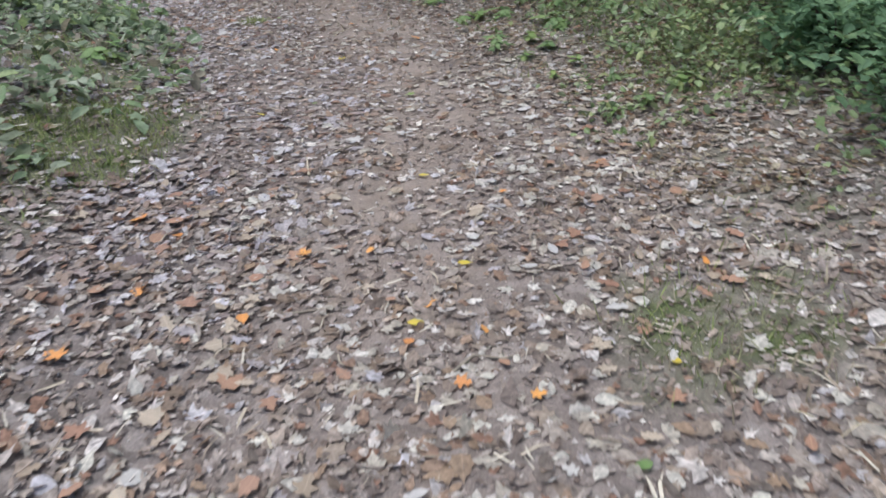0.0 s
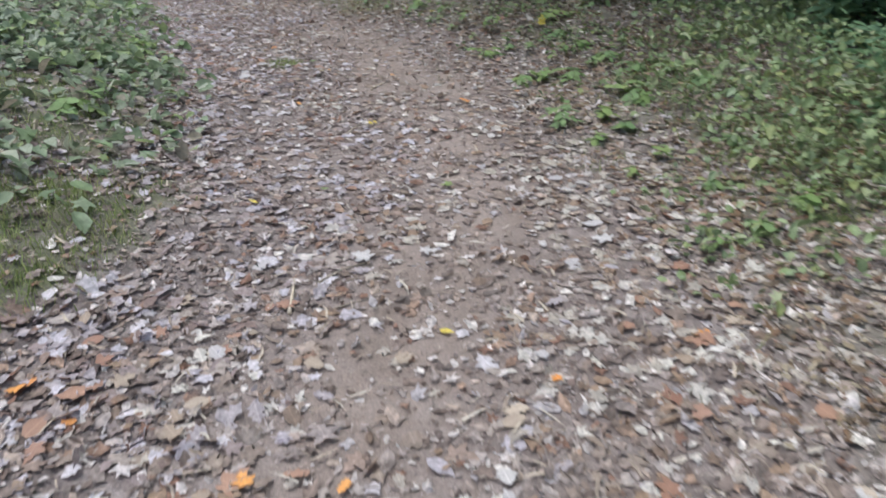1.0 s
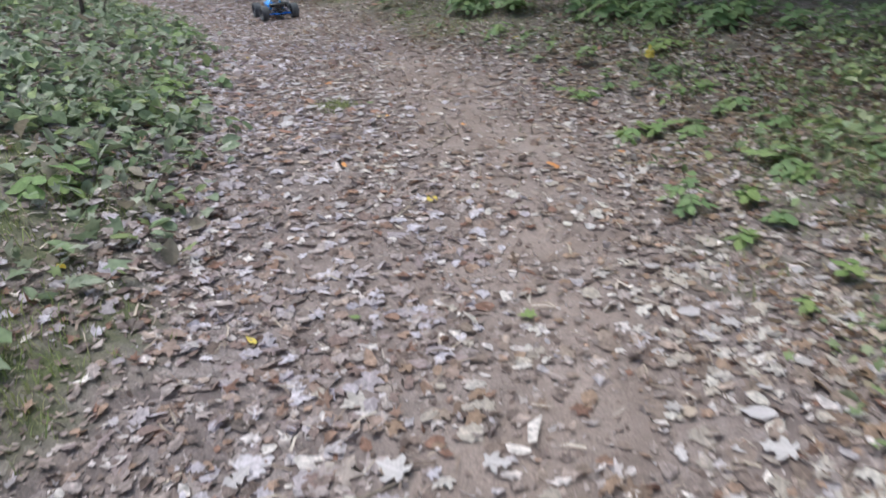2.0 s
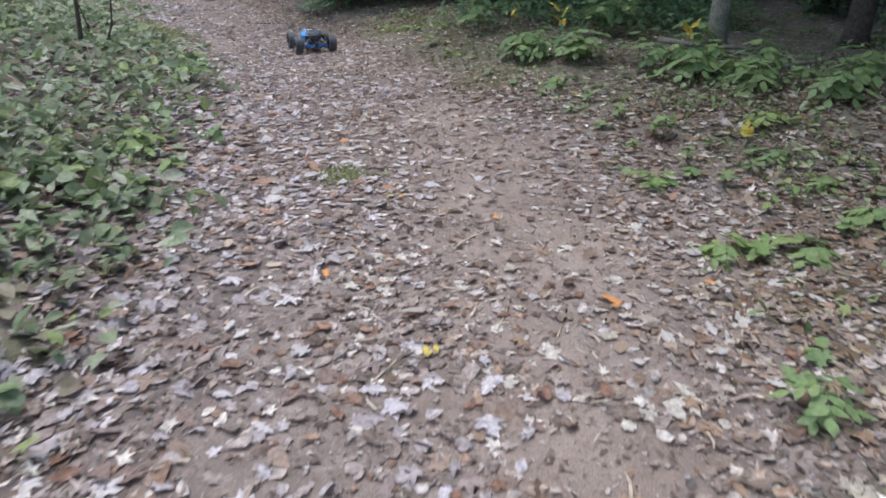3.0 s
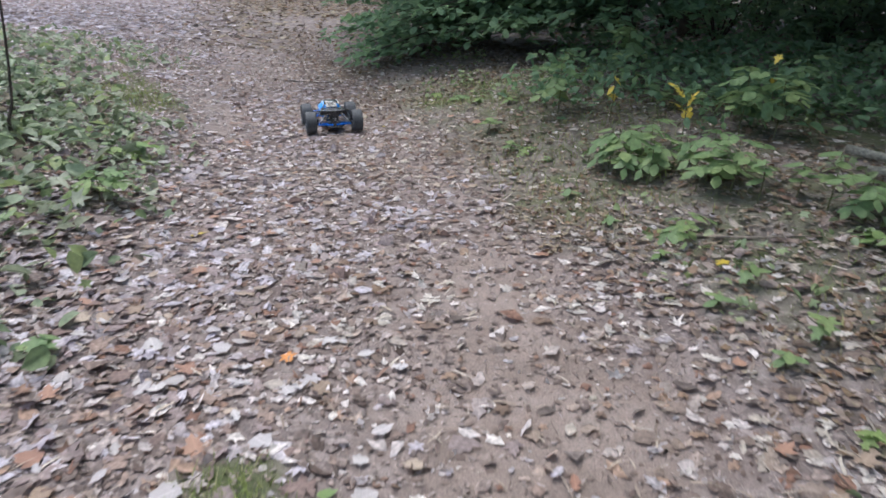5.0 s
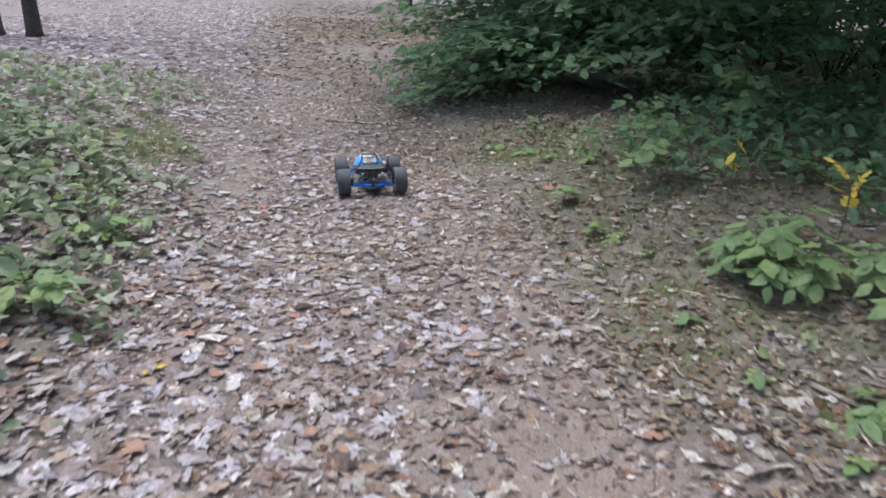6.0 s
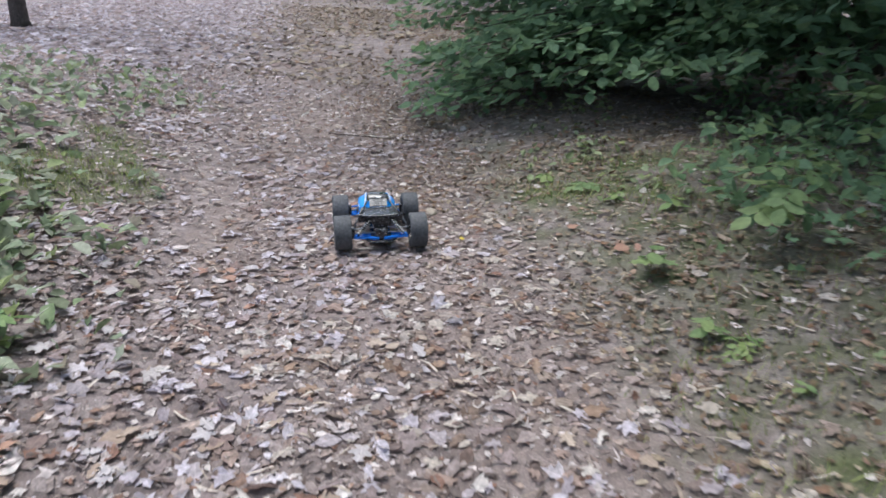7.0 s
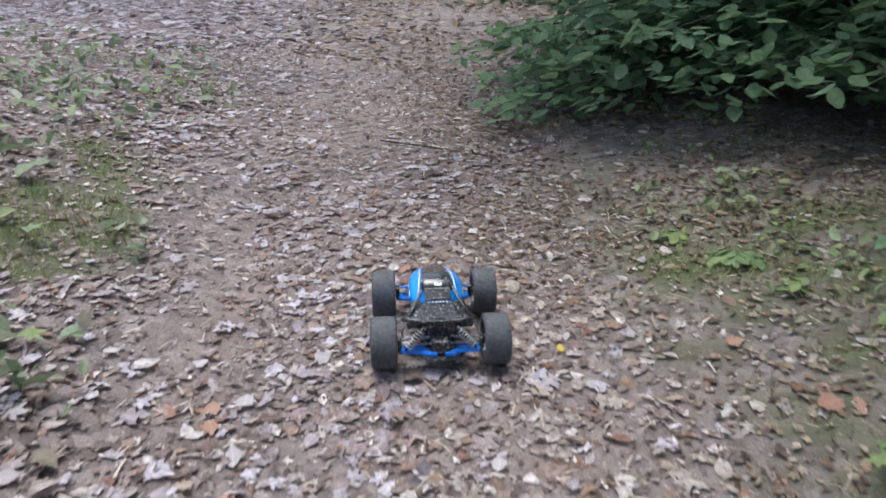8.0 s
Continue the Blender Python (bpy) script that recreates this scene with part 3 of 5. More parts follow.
strew("twig_bits", x, y, 0.02, 0.10, STICKS, M_TWIGBITS, rng, 0.08, 0.012, "short broken twigs and straw scattered on the trail", "twigs")
x, y = sample(rng, 9000, -7, 3.0, -0.6, 13, lambda x, y: np.where(np.abs(offset(x, y)) < 1.3, 0.5 * bareness(x, y), 0))
PEB = []
for _ in range(5):
    v = np.array([(1, 0, 0), (0.3, 0.9, 0), (-0.8, 0.5, 0), (-0.8, -0.5, 0), (0.3, -0.9, 0), (0, 0, 0.6)]) * rng.uniform(0.6, 1.2, (6, 1)) * 0.5
    PEB.append((v, np.array([(0, 1, 5), (1, 2, 5), (2, 3, 5), (3, 4, 5), (4, 0, 5)])))
strew("pebbles", x, y, 0.004, 0.014, PEB, M_PEBBLE, rng, 0.1, -0.012, "small pale pebbles pressed into the bare dirt", "pebbles")


def grass_tufts(name, spots, material, lo, hi, label):
    """Bent blades, each three triangles, in the grassy spots."""
    r = np.random.RandomState(21)
    P = []
    for sx, sy, rx, ry, n in spots:
        k = int(n * 3.14 * rx * ry)
        a, q = r.uniform(0, 6.283, k), np.sqrt(r.uniform(0, 1, k)) * r.uniform(0.7, 1.15, k)
        P.append(np.stack([sx + rx * q * np.cos(a), sy + ry * q * np.sin(a)], 1))
    P = np.concatenate(P)
    blades = []
    for _ in range(6):
        b = r.uniform(0.15, 0.7)
        v = np.array([(-0.03, 0, 0), (0.03, 0, 0), (-0.025, b * 0.35, 0.5), (0.025, b * 0.35, 0.5), (0, b, 0.85)])
        blades.append((v, np.array([(0, 1, 3), (0, 3, 2), (2, 3, 4)])))
    n = len(P)
    places = np.stack([P[:, 0], P[:, 1], height(P[:, 0], P[:, 1]) - 0.005], 1)
    me = strew_mesh(name, places, r.uniform(0, 6.283, n), r.normal(0, 0.2, n), r.normal(0, 0.2, n), r.uniform(lo, hi, n), blades, r)
    me.materials.append(material)
    return tagged(new(name, me), label, "grass", kind="stuff")


grass_tufts("grass", GRASS_SPOTS, M_GRASS, 0.025, 0.075, "short green grass in patches beside the trail")
grass_tufts("dry_grass", [(1.0, 1.7, 0.55, 0.45, 200), (0.95, 2.6, 0.4, 0.4, 30), (-0.3, 6.4, 0.4, 0.5, 20)], M_STRAW, 0.05, 0.11, "thin straw-coloured dry grass blades on the trail's edge")

# low leafy cover on the banks: rosettes of small leaves on thin stalks
COVER_BLANK = [leaf_blank("oval", rng, 0.5) for _ in range(5)] + [leaf_blank("maple", rng, 0.4) for _ in range(3)]


LOW_BLANK = []
for _ in range(6):
    w = rng.uniform(0.02, 0.16)
    LOW_BLANK.append((np.array([(0, -0.5, 0), (0.2, -0.34, w * 0.6), (0.3, -0.05, w), (0.2, 0.28, w * 0.7), (0, 0.5, -0.08), (-0.2, 0.28, w * 0.7), (-0.3, -0.05, w), (-0.2, -0.34, w * 0.6)]) * rng.uniform(0.85, 1.15, (8, 1)), np.array([(0, k, k + 1) for k in range(1, 7)])))
LOW_BLANK += [fan_leaf(rng, MAPLE_A, MAPLE_R, rng.uniform(0.85, 1.1), 0.4) for _ in range(6)]


def cover(name, x, y, per, spread, tall, lo, hi, material, label, category="ground cover"):
    r = np.random.RandomState(len(x) % 1000 + 5)
    n = len(x) * per
    px = np.repeat(x, per) + r.normal(0, spread, n)
    py = np.repeat(y, per) + r.normal(0, spread, n)
    z = height(px, py) + tall * r.uniform(0.15, 1.0, n)
    me = strew_mesh(name, np.stack([px, py, z], 1), r.uniform(0, 6.283, n), r.normal(0.0, 0.5, n), r.normal(0, 0.5, n), r.uniform(lo, hi, n), LOW_BLANK, r)
    me.materials.append(material)
    return tagged(new(name, me), label, category, kind="stuff")


x, y = sample(rng, 27000, -9.6, -1.2, 0.6, 13.6, lambda x, y: np.where((offset(x, y) < -1.1) & (offset(x, y) > -4.6), soft_edge(x, y, -9.6, 3, -0.6, 13.6) * smooth((-offset(x, y) - 1.05 - 0.45 * smooth((4.2 - y) / 1.5)) / 0.8) * np.clip(0.6 + 0.4 * waves(x, y, 1.8, 14), 0.1, 1) * np.where(y > 9.6, 0.16, 0.9) * (1 - 0.8 * spot_mask(x, y)), 0))
cover("bank_cover", x, y, 4, 0.10, 0.10, 0.05, 0.125, M_COVER, "low grey-green leafy plants growing among leaves on the bank")
x, y = sample(rng, 1300, -6.5, -2.2, 5.8, 9.6, lambda x, y: np.where(offset(x, y) < -1.25, 0.8 * np.clip(0.5 + 0.6 * waves(x, y, 2.2, 17), 0, 1), 0))
cover("bank_plants", x, y, 8, 0.13, 0.09, 0.025, 0.06, M_COVER, "dense grey-green leafy plants covering the bank under saplings")
x, y = sample(rng, 9000, -4.2, 5.2, 0.8, 15, lambda x, y: np.where((offset(x, y) > 0.85), soft_edge(x, y, -9, 5.2, 0.8, 15) * np.where(y > 8.8, 0.55, 1.0) * smooth((offset(x, y) - 0.75) / 0.8) * np.clip(0.3 + 0.8 * waves(x, y, 2.6, 15) + 0.5 * waves(x, y, 7, 16), 0, 1), 0))
cover("edge_cover", x, y, 7, 0.06, 0.07, 0.022, 0.068, M_EDGE, "low green leafy plants along the shaded edge of the trail")
x, y = sample(rng, 820, 1.2, 5.2, 2.3, 7.6, lambda x, y: np.where(offset(x, y) > 1.5, soft_edge(x, y, -3, 6.0, 1.2, 8.6) * smooth((offset(x, y) - 1.35) / 0.8) * np.clip(0.6 + 0.6 * waves(x, y, 2, 19), 0, 1), 0))
cover("undergrowth", x, y, 16, 0.14, 0.28, 0.035, 0.078, M_EDGE, "knee-high green leafy undergrowth beside the trail", "undergrowth")
x, y = sample(rng, 330, -1.9, 1.2, 10.2, 13.4, lambda x, y: np.where(offset(x, y) > 1.3, np.clip(0.7 + 0.6 * waves(x, y, 2.5, 29), 0, 1) * smooth((offset(x, y) - 1.15) / 0.6), 0))
cover("shade_plants", x, y, 11, 0.12, 0.32, 0.05, 0.11, M_BUSH, "soft green broad-leaved plants in the shade beside the trail", "undergrowth")
x, y = sample(rng, 560, -2.0, 8.6, 9.2, 18.6, lambda x, y: np.where(offset(x, y) > 1.8, soft_edge(x, y, -6, 8.6, 9.2, 18.6) * np.clip(0.45 + 0.6 * waves(x, y, 1.6, 23), 0, 1), 0))
cover("forest_undergrowth", x, y, 12, 0.14, 0.26, 0.05, 0.11, M_BUSH, "dark green leafy undergrowth deep in the shade", "undergrowth")


# ---------------------------------------------------------------- tubes, boxes and rings for the things
def tube(bm, pts, radii, seg=6, close=True):
    """A tapered tube through points."""
    pts = [Vector(p) for p in pts]
    rings, n = [], len(pts)
    side = None
    for i, p in enumerate(pts):
        way = (pts[min(i + 1, n - 1)] - pts[max(i - 1, 0)]).normalized()
        if side is None:
            side = way.cross(Vector((0.3, 0.2, 1))).normalized() if abs(way.z) < 0.95 else way.cross(Vector((0, 1, 0))).normalized()
        side = (side - way * side.dot(way)).normalized()
        up = way.cross(side)
        r = radii[i] if hasattr(radii, "__len__") else radii
        rings.append([bm.verts.new(p + r * (math.cos(k * 6.2832 / seg) * side + math.sin(k * 6.2832 / seg) * up)) for k in range(seg)])
    for a, b in zip(rings, rings[1:]):
        for k in range(seg):
            bm.faces.new((a[k], a[(k + 1) % seg], b[(k + 1) % seg], b[k]))
    if close:
        bm.faces.new(rings[0][::-1])
        bm.faces.new(rings[-1])
    return bm


def box(bm, c, s, bevel=0.0, m=None):
    b = bmesh.new()
    bmesh.ops.create_cube(b, size=1.0, matrix=Matrix.Diagonal((*s, 1)))
    if bevel:
        bmesh.ops.bevel(b, geom=b.edges[:], offset=bevel, segments=2, affect="EDGES", profile=0.6)
    b.transform(Matrix.Translation(c) @ (m or Matrix()))
    me = bpy.data.meshes.new("tmp")
    b.to_mesh(me)
    b.free()
    bm.from_mesh(me)
    bpy.data.meshes.remove(me)
    return bm


def lathe(bm, profile, seg=28, axis="X"):
    """A profile of (along, radius) turned about an axis."""
    rings = []
    for a, r in profile:
        ring = []
        for k in range(seg):
            c, s = math.cos(k * 6.2832 / seg) * r, math.sin(k * 6.2832 / seg) * r
            ring.append(bm.verts.new((a, c, s) if axis == "X" else (c, s, a)))
        rings.append(ring)
    for a, b in zip(rings, rings[1:]):
        for k in range(seg):
            bm.faces.new((a[k], a[(k + 1) % seg], b[(k + 1) % seg], b[k]))
    return bm


def gz(x, y):
    return float(height(x, y))


def empty(name, m):
    ob = new(name)
    ob.matrix_basis = m
    return ob


# ---------------------------------------------------------------- trees
CROWN_BLANK = []
for _ in range(5):
    w = rng.uniform(0.05, 0.2)
    CROWN_BLANK.append((np.array([(0, -0.5, 0), (0.27, -0.1, w), (0.2, 0.25, w), (0, 0.5, -0.1), (-0.2, 0.25, w), (-0.27, -0.1, w)]), np.array([(0, 1, 2), (0, 2, 3), (0, 3, 4), (0, 4, 5)])))


def leaf_spray(name, pts_dir, material, parent, r, per, lo, hi, spread, label="", blanks=None):
    """Leaves set along twigs: pts_dir holds a point and a heading for each twig stretch."""
    P = np.array([p for p, _ in pts_dir])
    H = np.array([h for _, h in pts_dir])
    n = len(P) * per
    places = np.repeat(P, per, 0) + r.normal(0, spread, (n, 3)) * np.array([1, 1, 0.45])
    yaw = np.repeat(H, per) + r.choice([-0.9, 0.9], n) + r.normal(0, 0.4, n)
    me = strew_mesh(name, places, yaw, r.normal(-0.3, 0.25, n), r.normal(0, 0.3, n), r.uniform(lo, hi, n), blanks or COVER_BLANK[:5], r)
    me.materials.append(material)
    ob = new(name, me)
    ob.parent = parent
    return tagged(ob, label, kind="stuff")


def tree(name, x, y, tall, girth, lean, bark, label, crown_from, crown_r, leaves, seed, leaf_size=(0.16, 0.28), bare=False, limbs=9):
    r = np.random.RandomState(seed)
    z = gz(x, y)
    root = empty(name, Matrix.Translation((x, y, z - 0.03)))
    tagged(root, label, "tree")
    bm = bmesh.new()
    pts, rad = [], []
    for i in range(9):
        q = i / 8
        pts.append((lean[0] * q * tall + 0.04 * math.sin(3 * q + seed), lean[1] * q * tall + 0.04 * math.cos(4 * q + seed), q * tall))
        rad.append(girth * (1 - 0.75 * q) + (0.45 * girth if i == 0 else 0))
    pts.insert(1, (pts[0][0], pts[0][1], 0.14))
    rad.insert(1, girth * 1.12)
    tube(bm, pts, rad, 10)
    part("trunk", bm, bark, root, is_smooth=True)
    if bare:
        return root
    ends = []
    for k in range(limbs):
        a = k * 2.4 + r.uniform(-0.4, 0.4)
        q = crown_from + (1 - crown_from) * k / limbs * 0.9
        p0 = Vector((lean[0] * q * tall, lean[1] * q * tall, q * tall))
        ln = crown_r * r.uniform(0.7, 1.1)
        line = [p0 + Vector((math.cos(a) * ln * s, math.sin(a) * ln * s, 0.35 * ln * s - 0.25 * ln * s * s)) for s in (0, 0.35, 0.7, 1)]
        bm = bmesh.new()
        tube(bm, line, [girth * 0.28, girth * 0.2, girth * 0.12, girth * 0.04], 5)
        part("limb", bm, bark, root, is_smooth=True)
        for s in np.linspace(0.25, 1.05, 7):
            p = line[0].lerp(line[3], s)
            for _ in range(3):
                w = 0.45 * ln
                ends.append(((p.x + r.normal(0, w * 0.5), p.y + r.normal(0, w * 0.5), p.z + r.normal(0.05, 0.22)), a + r.normal(0, 0.8)))
    leaf_spray("crown", ends, M_BUSH, root, r, max(1, leaves // len(ends)), *leaf_size, 0.28, "", CROWN_BLANK)
    return root


SHADE = "dark-barked forest tree in deep shade, its unseen crown added to block light"
tree("forest_tree", 0.76, 9.6, 8.5, 0.076, (-0.004, 0.012), M_BARK, "grey-barked forest tree rooted among seedlings beside the trail", 0.34, 2.2, 2200, 1, limbs=11)
# forest to the right; crowns above view are added to darken that side
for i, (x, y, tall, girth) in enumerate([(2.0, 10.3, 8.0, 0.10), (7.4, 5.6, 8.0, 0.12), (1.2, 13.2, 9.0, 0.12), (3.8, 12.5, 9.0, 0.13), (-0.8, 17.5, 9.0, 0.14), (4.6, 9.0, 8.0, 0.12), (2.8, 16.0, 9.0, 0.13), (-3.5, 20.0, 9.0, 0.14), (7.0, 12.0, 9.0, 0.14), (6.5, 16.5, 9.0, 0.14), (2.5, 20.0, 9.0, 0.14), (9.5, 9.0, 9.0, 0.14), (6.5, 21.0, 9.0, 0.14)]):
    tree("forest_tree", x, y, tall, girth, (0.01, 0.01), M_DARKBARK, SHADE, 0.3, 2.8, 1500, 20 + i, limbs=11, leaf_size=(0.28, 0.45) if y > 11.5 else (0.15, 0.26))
# far trees added so their wide crowns, out of view, dim the trail
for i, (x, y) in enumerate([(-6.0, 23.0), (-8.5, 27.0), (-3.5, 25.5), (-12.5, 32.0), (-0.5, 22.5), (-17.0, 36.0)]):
    tree("forest_tree", x, y, 10.0, 0.14, (0.0, 0.01), M_DARKBARK, "dark forest tree far along the trail, its unseen crown added for shade", 0.28, 5.0, 3800, 60 + i, limbs=12)
for i, (x, y, girth) in enumerate([(-13.5, 15.25, 0.13), (-14.25, 14.95, 0.16)]):
    tree("forest_tree", x, y, 10.0, girth, (0.0, 0.01), M_DARKBARK, "dark trunk of a tree standing on open leaf-covered floor", 0.6, 1.8, 700, 6 + i)
# out-of-view trees, added to block sky light from the right
for i, (x, y) in enumerate([(5.2, 1.8), (5.6, -1.2), (5.3, 4.6), (4.9, 7.4)]):
    tree("forest_tree", x, y, 7.0, 0.11, (-0.02, 0.0), M_DARKBARK, "unseen low-branched forest tree added to shade the trail's right side", 0.16, 2.2, 1300, 90 + i, limbs=13, leaf_size=(0.28, 0.45))
tree("sapling", -4.0, 8.03, 2.6, 0.018, (-0.02, 0.03), M_DARKBARK, "thin dark leafless sapling rising from the leafy bank", 1, 0, 0, 11, bare=True)
tree("sapling", -4.05, 8.35, 1.9, 0.009, (0.10, 0.05), M_DARKBARK, "thin dark leafless sapling leaning over the leafy bank", 1, 0, 0, 12, bare=True)
tree("sapling", -4.4, 8.5, 0.5, 0.008, (-0.02, 0.03), M_DARKBARK, "short thin dark sapling stem on the leafy bank", 1, 0, 0, 13, bare=True)


def shrub(x, y, tall, wide, seed):
    """Several arching stems, each with its own leaves."""
    r = np.random.RandomState(seed)
    root = tagged(empty("shrub", Matrix.Translation((x, y, gz(x, y) - 0.02))), "dark green leafy shrub growing in the forest shade", "shrub", "shrubs beside the trail")
    for k in range(9):
        a = k * 2.4 + r.uniform(-0.3, 0.3)
        w = wide * r.uniform(0.5, 1.1)
        h = tall * r.uniform(0.55, 1.0)
        line = [Vector((math.cos(a) * w * s, math.sin(a) * w * s, h * (1.6 * s - 0.6 * s * s))) for s in (0.0, 0.3, 0.65, 1.0)]
        bm = bmesh.new()
        tube(bm, line, [0.012, 0.009, 0.006, 0.003], 5)
        stem = part("stem", bm, M_DARKBARK, root, is_smooth=True)
        ends = []
        for s in np.linspace(0.12, 1.05, 11):
            q = line[0].lerp(line[3], s)
            z = h * (1.6 * s - 0.6 * s * s)
            for _ in range(2):
                ends.append(((q.x + r.normal(0, 0.13), q.y + r.normal(0, 0.13), max(0.05, z + r.normal(0, 0.1))), a + r.normal(0, 0.8)))
        small = tall < 0.85
        leaf_spray("leaves", ends, M_BUSH, stem, r, 11 if small else 6 if y < 15 else 4, 0.045 if small else 0.09, 0.085 if small else 0.16, 0.09, "", LOW_BLANK if small else LOW_BLANK[:6])
    return root


for i, (x, y, tall, wide) in enumerate([(2.4, 12.6, 1.2, 0.8), (0.6, 14.2, 1.3, 0.8), (3.9, 11.2, 1.4, 0.9), (-0.4, 15.6, 1.6, 1.0), (1.4, 14.8, 1.6, 1.0), (-1.9, 16.6, 1.7, 1.0), (3.0, 13.8, 1.6, 1.0), (3.2, 7.6, 1.1, 0.7), (3.3, 5.0, 0.8, 0.6), (3.2, 4.0, 0.7, 0.6),
                                        (-3.4, 17.4, 1.7, 1.0), (-2.2, 18.6, 1.9, 1.2), (-4.6, 18.8, 1.8, 1.0), (0.9, 16.8, 1.8, 1.1), (2.4, 17.4, 1.8, 1.1), (4.6, 15.0, 1.8, 1.1), (5.6, 13.0, 1.7, 1.1), (0.2, 17.5, 1.8, 1.1), (3.0, 6.3, 1.0, 0.6), (5.2, 10.0, 1.5, 1.0), (-1.2, 17.6, 1.9, 1.1), (1.6, 18.6, 2.0, 1.2), (-0.6, 19.4, 2.0, 1.2), (3.6, 18.6, 2.0, 1.2), (-3.6, 20.2, 1.9, 1.1), (2.5, 2.9, 0.5, 0.42), (2.4, 3.7, 0.55, 0.45), (2.7, 4.5, 0.6, 0.5), (3.0, 3.3, 0.7, 0.5)]):
    shrub(x, y, tall, wide, 300 + i)


def overhanging_tree():
    """A young tree whose low limbs reach out over the trail's edge, with broad drooping sprays of leaves; unseen high
    limbs are added for shade.
    """
    r = np.random.RandomState(33)
    bx, by = -1.5, 15.3
    root = tagged(empty("overhanging_tree", Matrix.Translation((bx, by, gz(bx, by) - 0.03))), "young tree with low broad green leaf sprays hanging over the trail and added shading limbs above", "tree")
    bm = bmesh.new()
    tube(bm, [(0, 0, 0), (0.02, 0, 0.2), (0.05, 0.03, 1.2), (0.0, 0.1, 2.6), (0.05, 0.1, 4.2)], [0.09, 0.07, 0.06, 0.045, 0.02], 10)
    part("trunk", bm, M_DARKBARK, root, is_smooth=True)
    aims = [(-2.55, -0.75, 0.12), (-2.2, -1.65, 0.42), (-1.85, -2.1, 0.40), (-1.2, -2.15, 0.33), (-0.7, -2.25, 0.42), (-0.1, -2.3, 0.48), (0.6, -2.4, 0.52), (-1.3, -1.1, 0.18), (-0.5, -1.6, 0.3), (1.2, -2.2, 0.6), (-2.0, -1.0, 0.5), (-1.6, -1.5, 0.6), (-1.0, -1.5, 0.75), (-2.35, -1.2, 0.28), (-0.3, -1.9, 0.7), (0.3, -2.0, 0.8), (-1.5, -0.6, 0.5), (-0.8, -1.0, 0.5), (-1.9, -1.9, 0.62), (-1.4, -2.2, 0.55)]
    for k in range(20):
        a = radians(150 + 165 * ((k * 0.618) % 1.0))
        w = 2.9 * r.uniform(0.7, 1.0)
        aims.append((math.cos(a) * w, math.sin(a) * w * 0.85, 0.45 + 0.9 * (k / 20) + r.uniform(-0.08, 0.08)))
    for k in range(4):
        a = k * 2.4
        aims.append((math.cos(a) * 1.6, math.sin(a) * 1.5, 2.5 + 0.4 * k))
    # two sets of high limbs above view, added to shade the trail below
    for k in range(10):
        aims.append((-3.3 + 1.5 * ((k * 0.618) % 1.0), -2.4 + 2.6 * ((k * 0.37) % 1.0), 2.3 + 0.05 * k))
    for k in range(14):
        aims.append((-5.3 + 2.9 * ((k * 0.618) % 1.0), -0.6 + 3.2 * ((k * 0.37) % 1.0), 2.7 + 0.07 * k))
    aims += [(-3.4, -0.5, 0.5), (-3.0, -0.8, 0.3), (-3.1, -0.2, 0.65), (-2.6, -1.0, 0.12), (-3.6, -0.1, 0.8), (-3.2, -0.8, 0.7), (-2.7, -1.3, 0.35), (-2.4, -1.5, 0.2), (-2.5, -0.6, 0.05), (-2.5, -1.7, -0.05), (-2.2, -1.9, 0.06), (-2.8, -1.4, 0.0), (-2.0, -1.7, 0.1), (-3.2, -1.0, 0.12)]
    # further unseen high limbs, added to darken the trail's right edge
    for k in range(10):
        aims.append((-0.5 + 2.8 * ((k * 0.618) % 1.0), -2.5 - 1.9 * ((k * 0.37) % 1.0), 2.35 + 0.05 * k))
    for tx, ty, tz in [(a - 0.3, c - 0.65, e + 0.08) for a, c, e in aims]:
        start = Vector((0.02, 0.03, max(0.35, tz * 0.75)))
        tip = Vector((tx, ty, tz - 0.05))
        mid = start.lerp(tip, 0.55) + Vector((0, 0, 0.22))
        line = [start, start.lerp(mid, 0.5) + Vector((0, 0, 0.05)), mid, mid.lerp(tip, 0.55) + Vector((0, 0, 0.05)), tip]
        bm = bmesh.new()
        tube(bm, line, [0.022, 0.017, 0.012, 0.007, 0.003], 5)
        limb = part("limb", bm, M_DARKBARK, root, is_smooth=True)
        ends = []
        head = math.atan2(ty, tx) - math.pi / 2
        for s in np.linspace(0.35, 1.0, 12):
            k = min(3, int(s * 4))
            p = line[k].lerp(line[k + 1], s * 4 - k)
            for w in (-1, 0, 1):
                ln = r.uniform(0.05, 0.42) * (1.15 - 0.5 * s)
                ends.append(((p.x + w * ln * math.cos(head), p.y + w * ln * math.sin(head), p.z - 0.12 * ln + r.normal(0, 0.03)), head + r.normal(0, 0.5)))
        # added high limbs carry larger leaves to block more light
        per, lo, hi, spread = (5, 0.085, 0.15, 0.08) if tz < 2.2 else (4, 0.15, 0.25, 0.14) if ty > -3 else (4, 0.22, 0.34, 0.16)
        leaf_spray("leaf_spray", ends, M_BUSH, limb, r, per, lo, hi, spread)
    return root


overhanging_tree()


